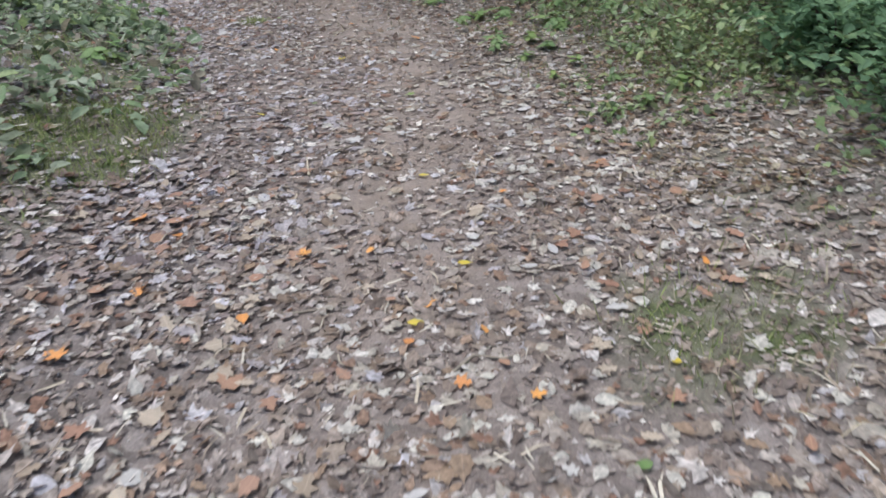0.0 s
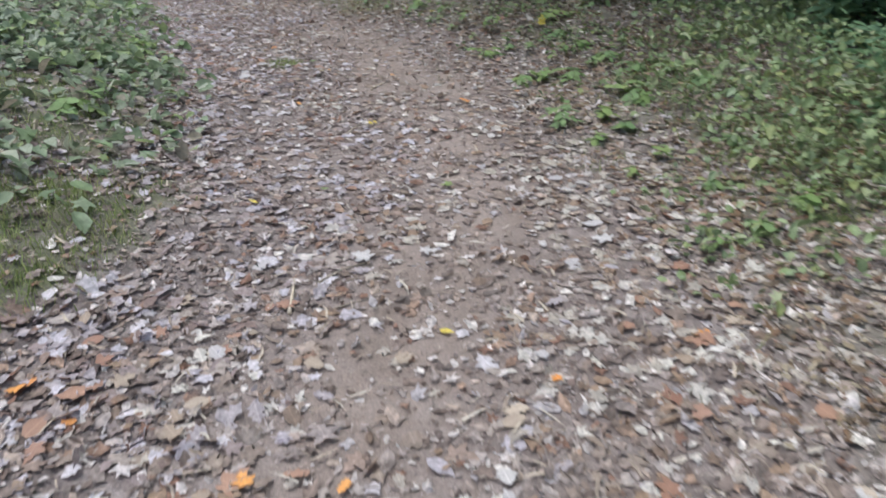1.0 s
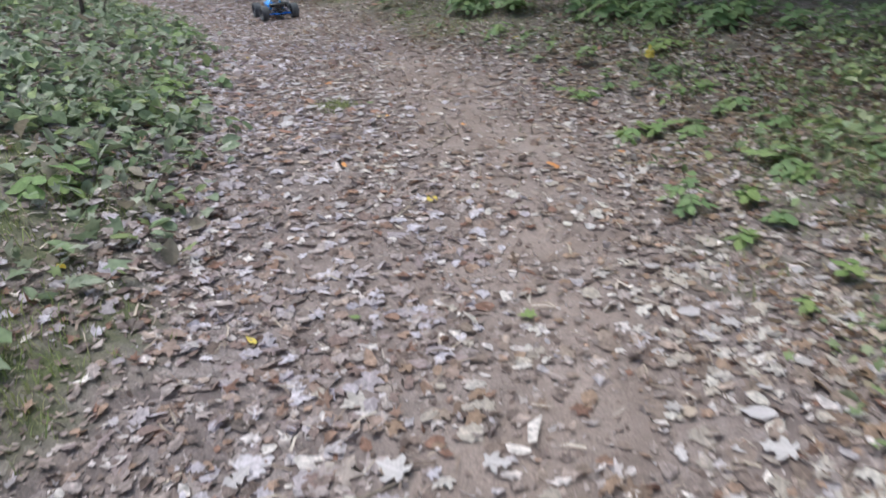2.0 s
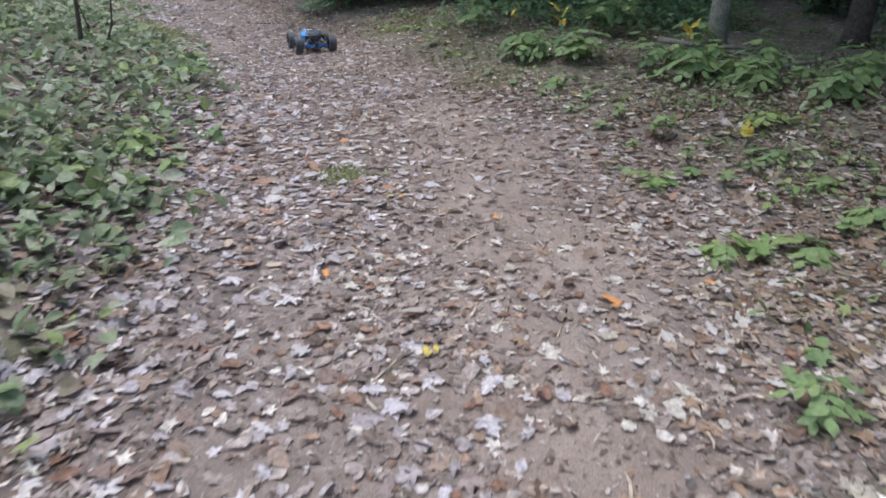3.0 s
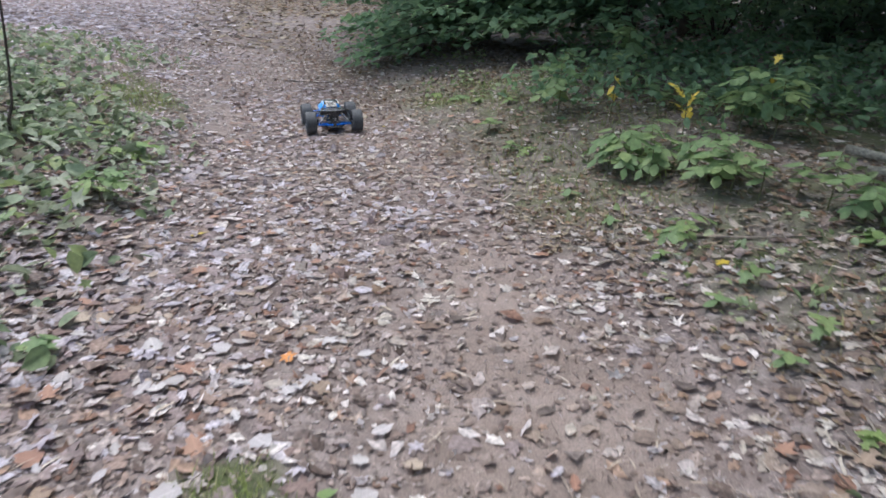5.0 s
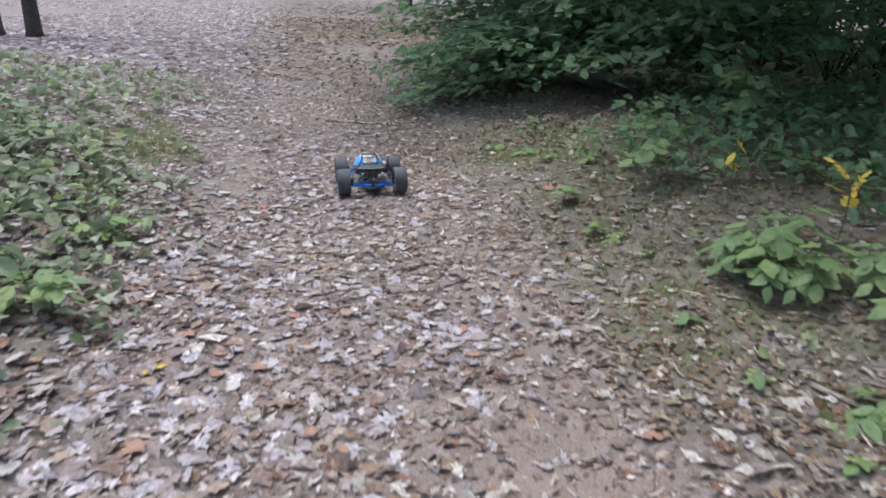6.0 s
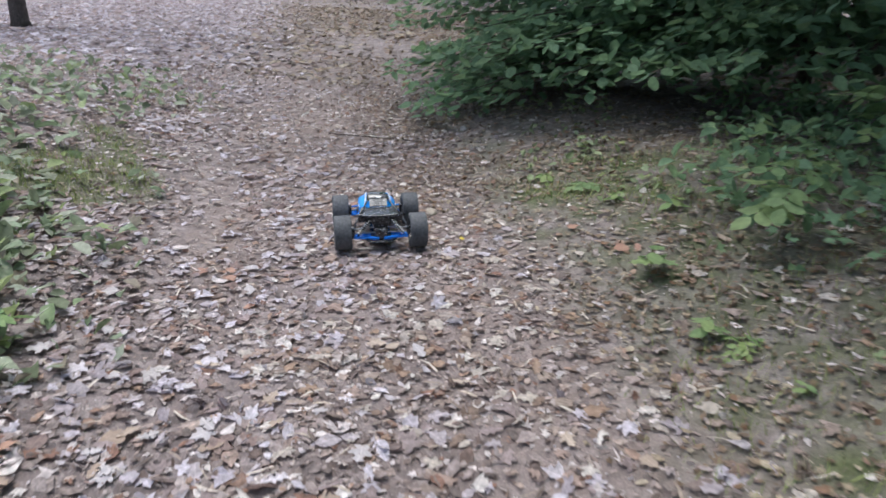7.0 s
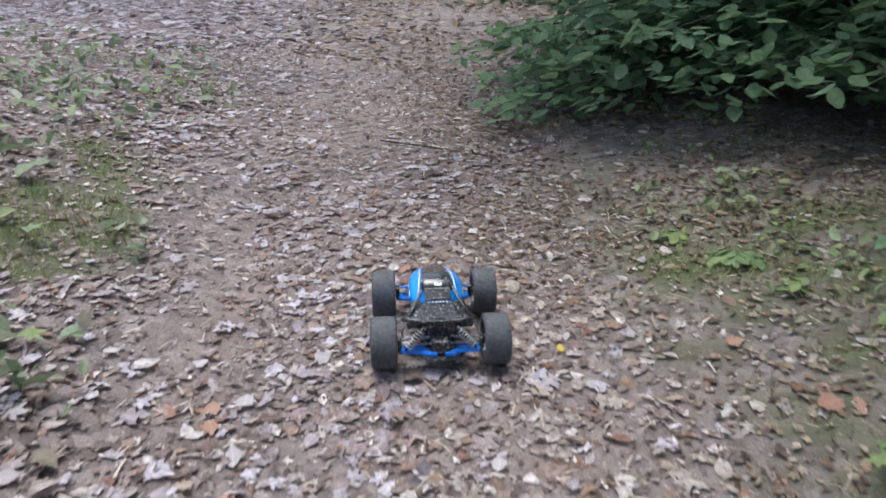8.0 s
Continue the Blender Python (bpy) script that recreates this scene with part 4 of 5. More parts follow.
# ---------------------------------------------------------------- seedlings with compound leaves
def pinnate(material, rng_, ln, pairs, leaflet):
    """One compound leaf along +Y: a stalk with paired leaflets and one at the tip."""
    V, T, base = [], [], 0

    def add(v, t):
        nonlocal base
        V.append(v)
        T.append(t + base)
        base += len(v)
    stalk = np.array([(-0.002, 0, 0), (0.002, 0, 0), (0.0015, ln * 0.5, ln * 0.10), (-0.0015, ln * 0.5, ln * 0.10), (0.001, ln, 0), (-0.001, ln, 0)])
    add(stalk, np.array([(0, 1, 2), (0, 2, 3), (3, 2, 4), (3, 4, 5)]))
    for k in range(pairs + 1):
        q = 0.3 + 0.7 * k / pairs
        at = np.array([0, ln * q, 0.4 * ln * q * (1 - q)])
        turns = [0.0] if k == pairs else [1.05, -1.05]
        for a in turns:
            v, t = leaf_blank("oval", rng_, 0.35)
            v = v + np.array([0, 0.45, 0])
            s = leaflet * rng_.uniform(0.8, 1.15)
            R = turn_matrices(np.array([a + rng_.normal(0, 0.1)]), np.array([rng_.normal(-0.2, 0.15)]), np.array([rng_.normal(0, 0.2)]))[0]
            add((v * s) @ R.T + at, t)
    me = quick_mesh("leaf", np.concatenate(V), np.concatenate(T))
    me.materials.append(material)
    return me


PIN = {m.name: [pinnate(m, rng, 0.15, 3, 0.082), pinnate(m, rng, 0.17, 3, 0.085), pinnate(m, rng, 0.12, 3, 0.075), pinnate(m, rng, 0.14, 2, 0.088)] for m in (M_GREENLEAF, M_LIMELEAF, M_YELLOW)}
ROUND = {m.name: [] for m in (M_GREENLEAF, M_LIMELEAF, M_YELLOW)}
for m in (M_GREENLEAF, M_LIMELEAF, M_YELLOW):
    for kind in ("oval", "oval", "maple"):
        v, t = leaf_blank(kind, rng, 0.3)
        me = quick_mesh("leaf", (v + np.array([0, 0.45, 0])) * 0.10, t)
        me.materials.append(m)
        ROUND[m.name].append(me)


def seedling(x, y, tall, n, spread, material, seed, label, compound=True, lift=-0.28):
    r = np.random.RandomState(seed)
    root = tagged(empty("seedling", Matrix.Translation((x, y, gz(x, y) - 0.01))), label, "seedling", "seedlings beside the trail")
    bm = bmesh.new()
    tube(bm, [(0, 0, 0), (0.01, 0.005, tall * 0.5), (0.005, -0.005, tall)], [0.004, 0.003, 0.002], 5)
    part("stem", bm, M_STEM, root)
    meshes = (PIN if compound else ROUND)[material.name]
    for k in range(n):
        me = meshes[r.randint(len(meshes))]
        ob = new("leaf", me)
        ob.parent = root
        h = tall * (0.45 + 0.55 * (k + 1) / n)
        s = spread * r.uniform(0.8, 1.15)
        ob.matrix_basis = Matrix.Translation((0.006, 0, h)) @ Matrix.Rotation(k * 2.4 + r.uniform(-0.4, 0.4), 4, "Z") @ Matrix.Rotation(lift + r.uniform(-0.3, 0.3), 4, "X") @ Matrix.Scale(s, 4)
    return root


for i in range(9):
    seedling(-1.9 + 1.7 * ((i * 0.618) % 1.0) + 0.05 * (i % 3), 10.5 + 1.6 * ((i * 0.377) % 1.0), 0.14 + 0.02 * (i % 6), 6, 1.15, M_GREENLEAF, 400 + i, "green broad-leaved seedling in the shade beside the trail", compound=False)
PINNATE = "green seedling with paired oval leaflets on the trail's edge"
LIME = "small bright lime-green seedling in the leaf litter"
for i, (x, y, tall, n, s) in enumerate([(-0.35, 9.5, 0.26, 9, 0.95), (-0.62, 9.55, 0.22, 6, 1.0), (-0.86, 9.7, 0.24, 8, 1.15), (-0.2, 10.3, 0.42, 9, 1.2), (0.55, 8.6, 0.24, 11, 1.15), (0.95, 8.42, 0.2, 10, 1.1),
                                        (1.35, 8.15, 0.2, 10, 1.1), (0.65, 8.95, 0.2, 6, 1.1), (0.6, 9.5, 0.3, 7, 1.1), (-1.45, 10.8, 0.40, 9, 1.2), (0.68, 5.2, 0.14, 7, 0.75), (-3.2, 8.12, 0.18, 7, 1.0), (1.7, 8.8, 0.22, 10, 1.1), (0.2, 11.2, 0.4, 8, 1.2), (-1.1, 11.8, 0.5, 9, 1.3), (-0.3, 9.32, 0.2, 6, 1.0), (0.0, 10.25, 0.36, 8, 1.1), (-0.7, 9.95, 0.2, 6, 0.9)]):
    seedling(x, y, tall, n, s, M_GREENLEAF, 40 + i, PINNATE)
for i, (x, y, tall, n, s) in enumerate([(-0.45, 8.85, 0.10, 6, 0.8), (0.3, 8.72, 0.09, 5, 0.9), (0.27, 7.05, 0.07, 6, 0.8), (0.47, 7.2, 0.08, 5, 0.8), (0.55, 6.3, 0.08, 6, 0.9), (0.68, 6.27, 0.1, 6, 0.9), (0.9, 6.3, 0.09, 6, 0.9), (-2.25, 6.42, 0.1, 6, 0.9),
                                        (-2.55, 6.5, 0.1, 6, 0.9), (-2.37, 7.05, 0.1, 6, 0.9), (-2.0, 4.6, 0.1, 6, 1.0), (0.95, 5.25, 0.1, 6, 1.0), (1.2, 5.6, 0.1, 6, 1.0), (1.9, 6.8, 0.12, 7, 1.0), (0.9, 7.75, 0.12, 6, 0.9), (-1.62, 10.1, 0.1, 5, 0.9), (-3.65, 8.75, 0.1, 6, 0.9), (-2.25, 11.3, 0.07, 6, 0.75), (-2.5, 11.5, 0.06, 5, 0.7), (-1.95, 11.2, 0.08, 6, 0.8), (-2.75, 11.6, 0.06, 5, 0.65), (-1.3, 9.85, 0.05, 5, 0.45), (-1.5, 10.05, 0.06, 6, 0.5)]):
    seedling(x, y, tall, n, s, M_LIMELEAF if i % 3 else M_GREENLEAF, 80 + i, LIME if i % 3 else "small green seedling in the leaf litter", compound=i % 2 == 0)
for i, (x, y, s) in enumerate([(0.75, 5.5, 0.8), (0.85, 4.9, 0.85), (1.05, 5.05, 1.1), (1.15, 4.6, 0.8), (1.3, 4.2, 0.9), (0.95, 4.4, 0.7), (1.35, 3.7, 0.9), (1.6, 3.9, 1.0), (1.55, 4.7, 1.1), (1.25, 5.5, 0.9)]):
    seedling(x, y, 0.06 + 0.01 * (i % 4), 6, s, M_LIMELEAF if i % 2 else M_GREENLEAF, 700 + i, "young seedling with broad pale green leaves beside bare dirt", compound=False)
for i in range(54):
    y = 3.6 + 6.0 * ((i * 0.618) % 1.0)
    x = float(np.interp(y, _cy, _cx)) + 1.15 + 2.2 * ((i * 0.377) % 1.0)
    seedling(x, y, 0.07 + 0.015 * (i % 4), 5, 0.58 + 0.07 * (i % 3), M_LIMELEAF if i % 3 == 0 else M_GREENLEAF, 500 + i, "young seedling with broad pale green leaves in leaf litter", compound=i % 4 == 1)
for i in range(28):
    y = 7.7 + 2.1 * ((i * 0.618) % 1.0)
    x = float(np.interp(y, _cy, _cx)) + 1.6 + 2.4 * ((i * 0.377) % 1.0)
    seedling(x, y, 0.16 + 0.03 * (i % 5), 7, 0.9 + 0.08 * (i % 3), M_GREENLEAF, 600 + i, "young seedling with broad pale green leaves beside forest trees", compound=i % 3 == 1)
for x, y, tall, n, s in ((-0.53, 10.07, 0.28, 4, 0.6), (0.55, 9.35, 0.22, 3, 0.6), (0.78, 7.5, 0.08, 2, 0.55)):
    seedling(x, y, tall, n, s, M_YELLOW, int(100 + 10 * y), "seedling with yellowed autumn leaflets among green ones", lift=0.9)
for x, y, tall, n, s in ((-1.03, 10.55, 0.32, 3, 0.75), (-0.05, 10.4, 0.48, 2, 0.7)):
    seedling(x, y, tall, n, s, M_YELLOW, int(100 + 10 * y), "slender seedling with a few bright yellow leaves", compound=False, lift=-0.8)


# ---------------------------------------------------------------- twigs, branches and stones
def twig(name, pts, r0, material, label, category="twig"):
    x, y = pts[0][:2]
    z = gz(x, y)
    bm = bmesh.new()
    n = len(pts)
    tube(bm, [(p[0] - x, p[1] - y, gz(p[0], p[1]) - z + r0 * 0.9 + (p[2] if len(p) > 2 else 0.003)) for p in pts], [r0 * (1 - 0.6 * i / (n - 1)) for i in range(n)], 6)
    ob = part(name, bm, material, None, label, True)
    ob.location = (x, y, z)
    return tagged(ob, "", category)


PT = "thin pale peeled twig lying on the dirt trail"
BT = "brown twig lying among fallen leaves"
twig("twig", [(-0.60, 6.02), (-0.575, 6.12), (-0.54, 6.2), (-0.48, 6.25)], 0.006, M_PALETWIG, PT)
twig("twig", [(-0.53, 3.11), (-0.55, 3.24), (-0.57, 3.38)], 0.008, M_PALETWIG, PT)
twig("twig", [(-0.47, 3.32), (-0.39, 3.41), (-0.29, 3.49)], 0.008, M_TWIG, BT)
twig("twig", [(-0.47, 6.33), (-0.45, 6.4), (-0.46, 6.5)], 0.003, M_PALETWIG, PT)
twig("twig", [(-0.63, 5.05), (-0.58, 5.2), (-0.54, 5.36)], 0.004, M_PALETWIG, PT)
twig("twig", [(-0.3, 5.45), (-0.29, 5.6), (-0.3, 5.7)], 0.003, M_PALETWIG, PT)
twig("twig", [(-0.09, 5.45), (-0.08, 5.55)], 0.003, M_PALETWIG, PT)
twig("twig", [(0.06, 1.58), (0.13, 1.66), (0.22, 1.62), (0.27, 1.63)], 0.008, M_TWIG, BT)
twig("twig", [(-0.52, 1.95), (-0.38, 1.97), (-0.26, 1.98)], 0.005, M_TWIG, BT)
twig("twig", [(-0.45, 3.1), (-0.3, 3.2), (-0.22, 3.24)], 0.005, M_TWIG, BT)
twig("branch", [(-0.62, 8.95), (-0.4, 8.82), (-0.15, 8.78), (0.08, 8.8)], 0.010, M_TWIG, "grey fallen branch lying at the trail's edge", "branch")
twig("branch", [(-0.35, 8.72), (-0.15, 8.7), (0.02, 8.62)], 0.007, M_TWIG, "grey fallen branch lying at the trail's edge", "branch")
twig("branch", [(0.35, 9.95, 0.02), (0.6, 9.75, 0.02), (0.85, 9.55, 0.03), (1.2, 9.5, 0.02)], 0.028, M_BARK, "thick grey fallen branch beside a tree trunk", "branch")
twig("branch", [(0.4, 9.6, 0.02), (0.8, 9.4, 0.03), (1.3, 9.2, 0.02)], 0.022, M_BARK, "thick grey fallen branch beside a tree trunk", "branch")
twig("branch", [(1.2, 9.0, 0.02), (1.6, 9.25, 0.03), (2.2, 9.3, 0.02)], 0.02, M_BARK, "thick grey fallen branch in the shade", "branch")
twig("branch", [(-4.6, 13.7, 0.02), (-4.0, 13.5, 0.08), (-3.3, 13.6, 0.15)], 0.008, M_DARKBARK, "dark dead branch under the leafy tree", "branch")
twig("twig", [(-4.9, 12.35), (-4.4, 12.42), (-4.0, 12.38)], 0.006, M_DARKBARK, BT)


def stone(x, y, s, seed, label="rounded tan stone pressed into the trail"):
    r = np.random.RandomState(seed)
    bm = bmesh.new()
    bmesh.ops.create_icosphere(bm, subdivisions=2, radius=1.0)
    for v in bm.verts:
        v.co = Vector((v.co.x * s, v.co.y * s * 0.7, v.co.z * s * 0.42)) * (1 + 0.12 * math.sin(3 * v.co.x + seed) + r.uniform(-0.04, 0.04))
    ob = part("stone", bm, M_STONE, None, label, True)
    ob.matrix_basis = pose(x, y, gz(x, y) + s * 0.1, 0, 0, r.uniform(0, 180))
    return tagged(ob, "", "stone", "stones on the trail")


for i, (x, y, s) in enumerate([(-3.21, 11.03, 0.05), (-3.05, 11.2, 0.025), (-3.0, 11.05, 0.02), (-0.62, 7.6, 0.018), (-2.7, 10.9, 0.018), (0.35, 3.3, 0.02), (-2.95, 10.95, 0.016), (0.5, 4.9, 0.016)]):
    stone(x, y, s, i)


# ---------------------------------------------------------------- the toy truck
M_TYRE = mat("dusty_tyre_rubber", [(0.3, (0.082, 0.086, 0.096)), (0.7, (0.115, 0.119, 0.13))], scale=25, rough=0.75, grain=90, bump=0.4)
M_BLUE = mat("glossy_blue_shell", [(0.3, (0.012, 0.26, 0.90)), (0.7, (0.02, 0.34, 0.97))], scale=12, rough=0.3, grain=40, grain_amount=0.12, bump=0.05, coat=0.4)
M_ARM = mat("blue_anodised_arm", [(0.3, (0.02, 0.20, 0.88)), (0.7, (0.04, 0.28, 0.95))], scale=30, rough=0.35, metal=0.15, bump=0.1)
M_BLACK = mat("scuffed_black_plastic", [(0.30, (0.018, 0.018, 0.021)), (0.54, (0.032, 0.033, 0.037)), (0.60, (0.10, 0.10, 0.112)), (0.66, (0.34, 0.34, 0.37))], scale=85, rough=0.26, grain=80, grain_amount=0.4, bump=0.35, coat=0.5)
M_GLOSS = mat("tinted_window_plastic", [(0.3, (0.014, 0.015, 0.018)), (0.58, (0.04, 0.043, 0.05)), (0.68, (0.25, 0.26, 0.29))], scale=70, rough=0.12, bump=0.1, coat=0.6)
M_WHITE = mat("white_decal", [(0.3, (0.62, 0.64, 0.67)), (0.7, (0.80, 0.81, 0.82))], scale=40, rough=0.45)
M_SPRING = mat("silver_spring_steel", [(0.3, (0.55, 0.55, 0.56)), (0.7, (0.75, 0.75, 0.76))], scale=40, rough=0.3, metal=0.8)
M_STEEL = mat("grey_steel", [(0.3, (0.25, 0.25, 0.26)), (0.7, (0.40, 0.40, 0.41))], scale=40, rough=0.35, metal=0.8)


def loft(bm, sections):
    """A closed skin through rings of points of equal number."""
    rings = [[bm.verts.new(p) for p in s] for s in sections]
    n = len(rings[0])
    for a, b in zip(rings, rings[1:]):
        for k in range(n):
            bm.faces.new((a[k], a[(k + 1) % n], b[(k + 1) % n], b[k]))
    bm.faces.new(rings[0][::-1])
    bm.faces.new(rings[-1])
    return bm


def wheel(parent, x, y, r, w):
    """A fat tyre with block tread on a black rim."""
    bm = bmesh.new()
    h = w / 2
    lathe(bm, [(-h * 0.80, r * 0.60), (-h * 0.97, r * 0.72), (-h, r * 0.84), (-h * 0.93, r * 0.93), (-h * 0.7, r * 0.975), (0, r * 0.985), (h * 0.7, r * 0.975), (h * 0.93, r * 0.93), (h, r * 0.84), (h * 0.97, r * 0.72), (h * 0.80, r * 0.60)], 36)
    for k in range(26):
        for row, (ax, wd) in enumerate(((-0.74, 0.34), (-0.26, 0.36), (0.26, 0.36), (0.74, 0.34))):
            a = (k + 0.5 * (row % 2)) * 2 * math.pi / 26
            m = Matrix.Rotation(a, 4, "X") @ Matrix.Translation((ax * h, 0, r * (0.975 if row in (1, 2) else 0.962))) @ Matrix.Rotation(0.25 if row < 2 else -0.25, 4, "Z")
            vs = bmesh.ops.create_cube(bm, size=1.0, matrix=m @ Matrix.Diagonal((wd * h, r * 0.18, r * 0.022, 1)))
    hub = empty("wheel", Matrix.Translation((x, y, r)))
    hub.parent = parent
    part("tyre", bm, M_TYRE, hub, "fat dusty black tyre with block tread", False)
    s = 1 if x > 0 else -1
    bm = bmesh.new()
    lathe(bm, [(-s * h * 0.85, r * 0.62), (-s * h * 0.3, r * 0.58), (s * h * 0.5, r * 0.57), (s * h * 0.82, r * 0.62), (s * h * 0.9, r * 0.60), (s * h * 0.55, r * 0.50), (s * h * 0.4, r * 0.18), (s * h * 0.55, 0.004)], 28)
    for k in range(6):
        m = Matrix.Rotation(k * math.pi / 3, 4, "X")
        box(bm, (0, 0, 0), (w * 0.12, r * 0.1, r * 0.42), 0.0, m @ Matrix.Translation((s * h * 0.58, 0, r * 0.34)))
    part("rim", bm, M_BLACK, hub, "black spoked rim", False)
    return hub


def shock(parent, a, b):
    """A coil-over damper between two points."""
    a, b = Vector(a), Vector(b)
    way = (b - a).normalized()
    side = way.cross(Vector((0, 1, 0))).normalized()
    up = way.cross(side)
    bm = bmesh.new()
    tube(bm, [a, a.lerp(b, 0.55)], [0.008, 0.008], 10)
    tube(bm, [a.lerp(b, 0.5), b], [0.003, 0.003], 8)
    body = part("shock_absorber", bm, M_BLACK, parent, "black damper with silver coil spring", True)
    bm = bmesh.new()
    pts = []
    turns = 7
    for k in range(turns * 10 + 1):
        t = k / (turns * 10)
        ang = t * turns * 6.2832
        pts.append(a.lerp(b, 0.15 + 0.75 * t) + 0.0125 * (math.cos(ang) * side + math.sin(ang) * up))
    tube(bm, pts, 0.0022, 5)
    part("coil_spring", bm, M_SPRING, body, "bright silver coil spring", True)


def toy_truck(x, y, yaw):
    root = tagged(empty("toy_truck", pose(x, y, gz(x, y) + 0.004, 0, 0, yaw)), "blue and black radio-controlled toy truck with fat tyres on the trail", "toy car")
    R, W, TX, TY = 0.0865, 0.086, 0.185, 0.165
    for sx in (-1, 1):
        for sy in (-1, 1):
            wheel(root, sx * TX, sy * TY, R, W)
    # chassis tray
    bm = bmesh.new()
    box(bm, (0, 0.0, 0.068), (0.10, 0.40, 0.022), 0.006)
    box(bm, (0, 0.185, 0.085), (0.07, 0.09, 0.05), 0.008)
    box(bm, (0, -0.175, 0.088), (0.062, 0.085, 0.055), 0.010)
    part("chassis", bm, M_BLACK, root, "dusty black plastic chassis with gearbox housings")
    # lower and upper arms, drive shafts, hubs
    for sx in (-1, 1):
        for sy in (-1, 1):
            y0 = sy * TY - (0.018 if sy < 0 else 0)
            bm = bmesh.new()
            for dy in (-0.026, 0.026):
                tube(bm, [(sx * 0.032, y0 + dy, 0.068), (sx * 0.128, y0 + dy * 0.55, 0.070)], [0.0075, 0.0065], 8)
            for q in (0.3, 0.62):
                tube(bm, [(sx * (0.03 + 0.1 * q), y0 - 0.022, 0.069), (sx * (0.03 + 0.1 * q), y0 + 0.022, 0.069)], 0.0045, 6)
            box(bm, (sx * 0.082, y0 - 0.014 * (sy < 0), 0.070), (0.088, 0.024, 0.007), 0.002)
            box(bm, (sx * 0.126, y0, 0.070), (0.014, 0.038, 0.016), 0.003)
            part("lower_arm", bm, M_ARM, root, "bright blue suspension arm")
            bm = bmesh.new()
            tube(bm, [(sx * 0.035, y0, 0.115), (sx * 0.130, y0, 0.108)], [0.004, 0.004], 8)
            part("upper_link", bm, M_ARM if sy > 0 else M_STEEL, root, "slim suspension link")
            bm = bmesh.new()
            tube(bm, [(sx * 0.025, y0, 0.088), (sx * 0.135, y0, 0.0875)], 0.0045, 8)
            part("drive_shaft", bm, M_STEEL, root, "grey steel drive shaft")
            bm = bmesh.new()
            box(bm, (sx * 0.134, y0, 0.089), (0.014, 0.03, 0.05), 0.004)
            part("hub_carrier", bm, M_BLACK, root)
        shock(root, (sx * 0.052, -0.186, 0.152), (sx * 0.116, -0.205, 0.078))
        shock(root, (sx * 0.050, 0.170, 0.150), (sx * 0.112, 0.172, 0.076))
    bm = bmesh.new()
    box(bm, (-0.030, -0.2225, 0.071), (0.036, 0.010, 0.014), 0.003)
    box(bm, (0.030, -0.2225, 0.071), (0.036, 0.010, 0.014), 0.003)
    part("arm_mount", bm, M_ARM, root, "bright blue arm mount across the rear")
    # shock towers
    for sy, nm in ((-1, "rear"), (1, "front")):
        bm = bmesh.new()
        ring = [(-0.035, 0.085), (0.035, 0.085), (0.04, 0.125), (0.062, 0.155), (0.055, 0.166), (0.0, 0.150), (-0.055, 0.166), (-0.062, 0.155), (-0.04, 0.125)]
        yy = sy * 0.172
        loft(bm, [[(px, yy - 0.003, pz) for px, pz in ring], [(px, yy + 0.003, pz) for px, pz in ring]])
        part("shock_tower", bm, M_BLACK, root, "black shock tower plate")
    # rear and front bumpers
    bm = bmesh.new()
    tube(bm, [(-0.075, -0.205, 0.062), (-0.045, -0.226, 0.052), (0.045, -0.226, 0.052), (0.075, -0.205, 0.062)], 0.0055, 8)
    box(bm, (0, -0.212, 0.058), (0.05, 0.03, 0.008), 0.003)
    part("rear_bumper", bm, M_BLACK, root, "black rear bumper bar", True)
    bm = bmesh.new()
    tube(bm, [(-0.085, 0.225, 0.07), (-0.05, 0.268, 0.068), (0.05, 0.268, 0.068), (0.085, 0.225, 0.07)], 0.007, 8)
    box(bm, (0, 0.235, 0.066), (0.08, 0.05, 0.010), 0.003)
    part("front_bumper", bm, M_BLACK, root, "black front bumper bar", True)

    # body shell: blue flanks
    def ring(yy, low, shoulder_w, shoulder_z, top_w, top_z, low_w):
        half = [(low_w, low), (low_w * 1.03, (low + shoulder_z) / 2), (shoulder_w, shoulder_z - 0.006), (shoulder_w - 0.008, shoulder_z), (top_w, top_z)]
        return [(px, yy, pz) for px, pz in half] + [(-px, yy, pz) for px, pz in reversed(half)]
    bm = bmesh.new()
    loft(bm, [ring(-0.075, 0.104, 0.078, 0.158, 0.056, 0.174, 0.080), ring(-0.020, 0.098, 0.084, 0.170, 0.062, 0.204, 0.080), ring(0.020, 0.102, 0.092, 0.174, 0.058, 0.217, 0.088), ring(0.070, 0.100, 0.094, 0.174, 0.054, 0.212, 0.092),
              ring(0.120, 0.100, 0.092, 0.170, 0.058, 0.186, 0.090), ring(0.170, 0.102, 0.084, 0.164, 0.052, 0.174, 0.080), ring(0.220, 0.104, 0.070, 0.152, 0.044, 0.160, 0.066), ring(0.265, 0.106, 0.050, 0.136, 0.034, 0.142, 0.048), ring(0.292, 0.108, 0.034, 0.124, 0.022, 0.127, 0.030)])
    shell = part("body_shell", bm, M_BLUE, root, "bright blue glossy shell flanks", True)
    # black roof and bonnet panel over it
    bm = bmesh.new()

    def strip(yy, w, z, t=0.010):
        return [(w, yy, z - t), (w, yy, z), (w * 0.8, yy, z + 0.004), (-w * 0.8, yy, z + 0.004), (-w, yy, z), (-w, yy, z - t)]
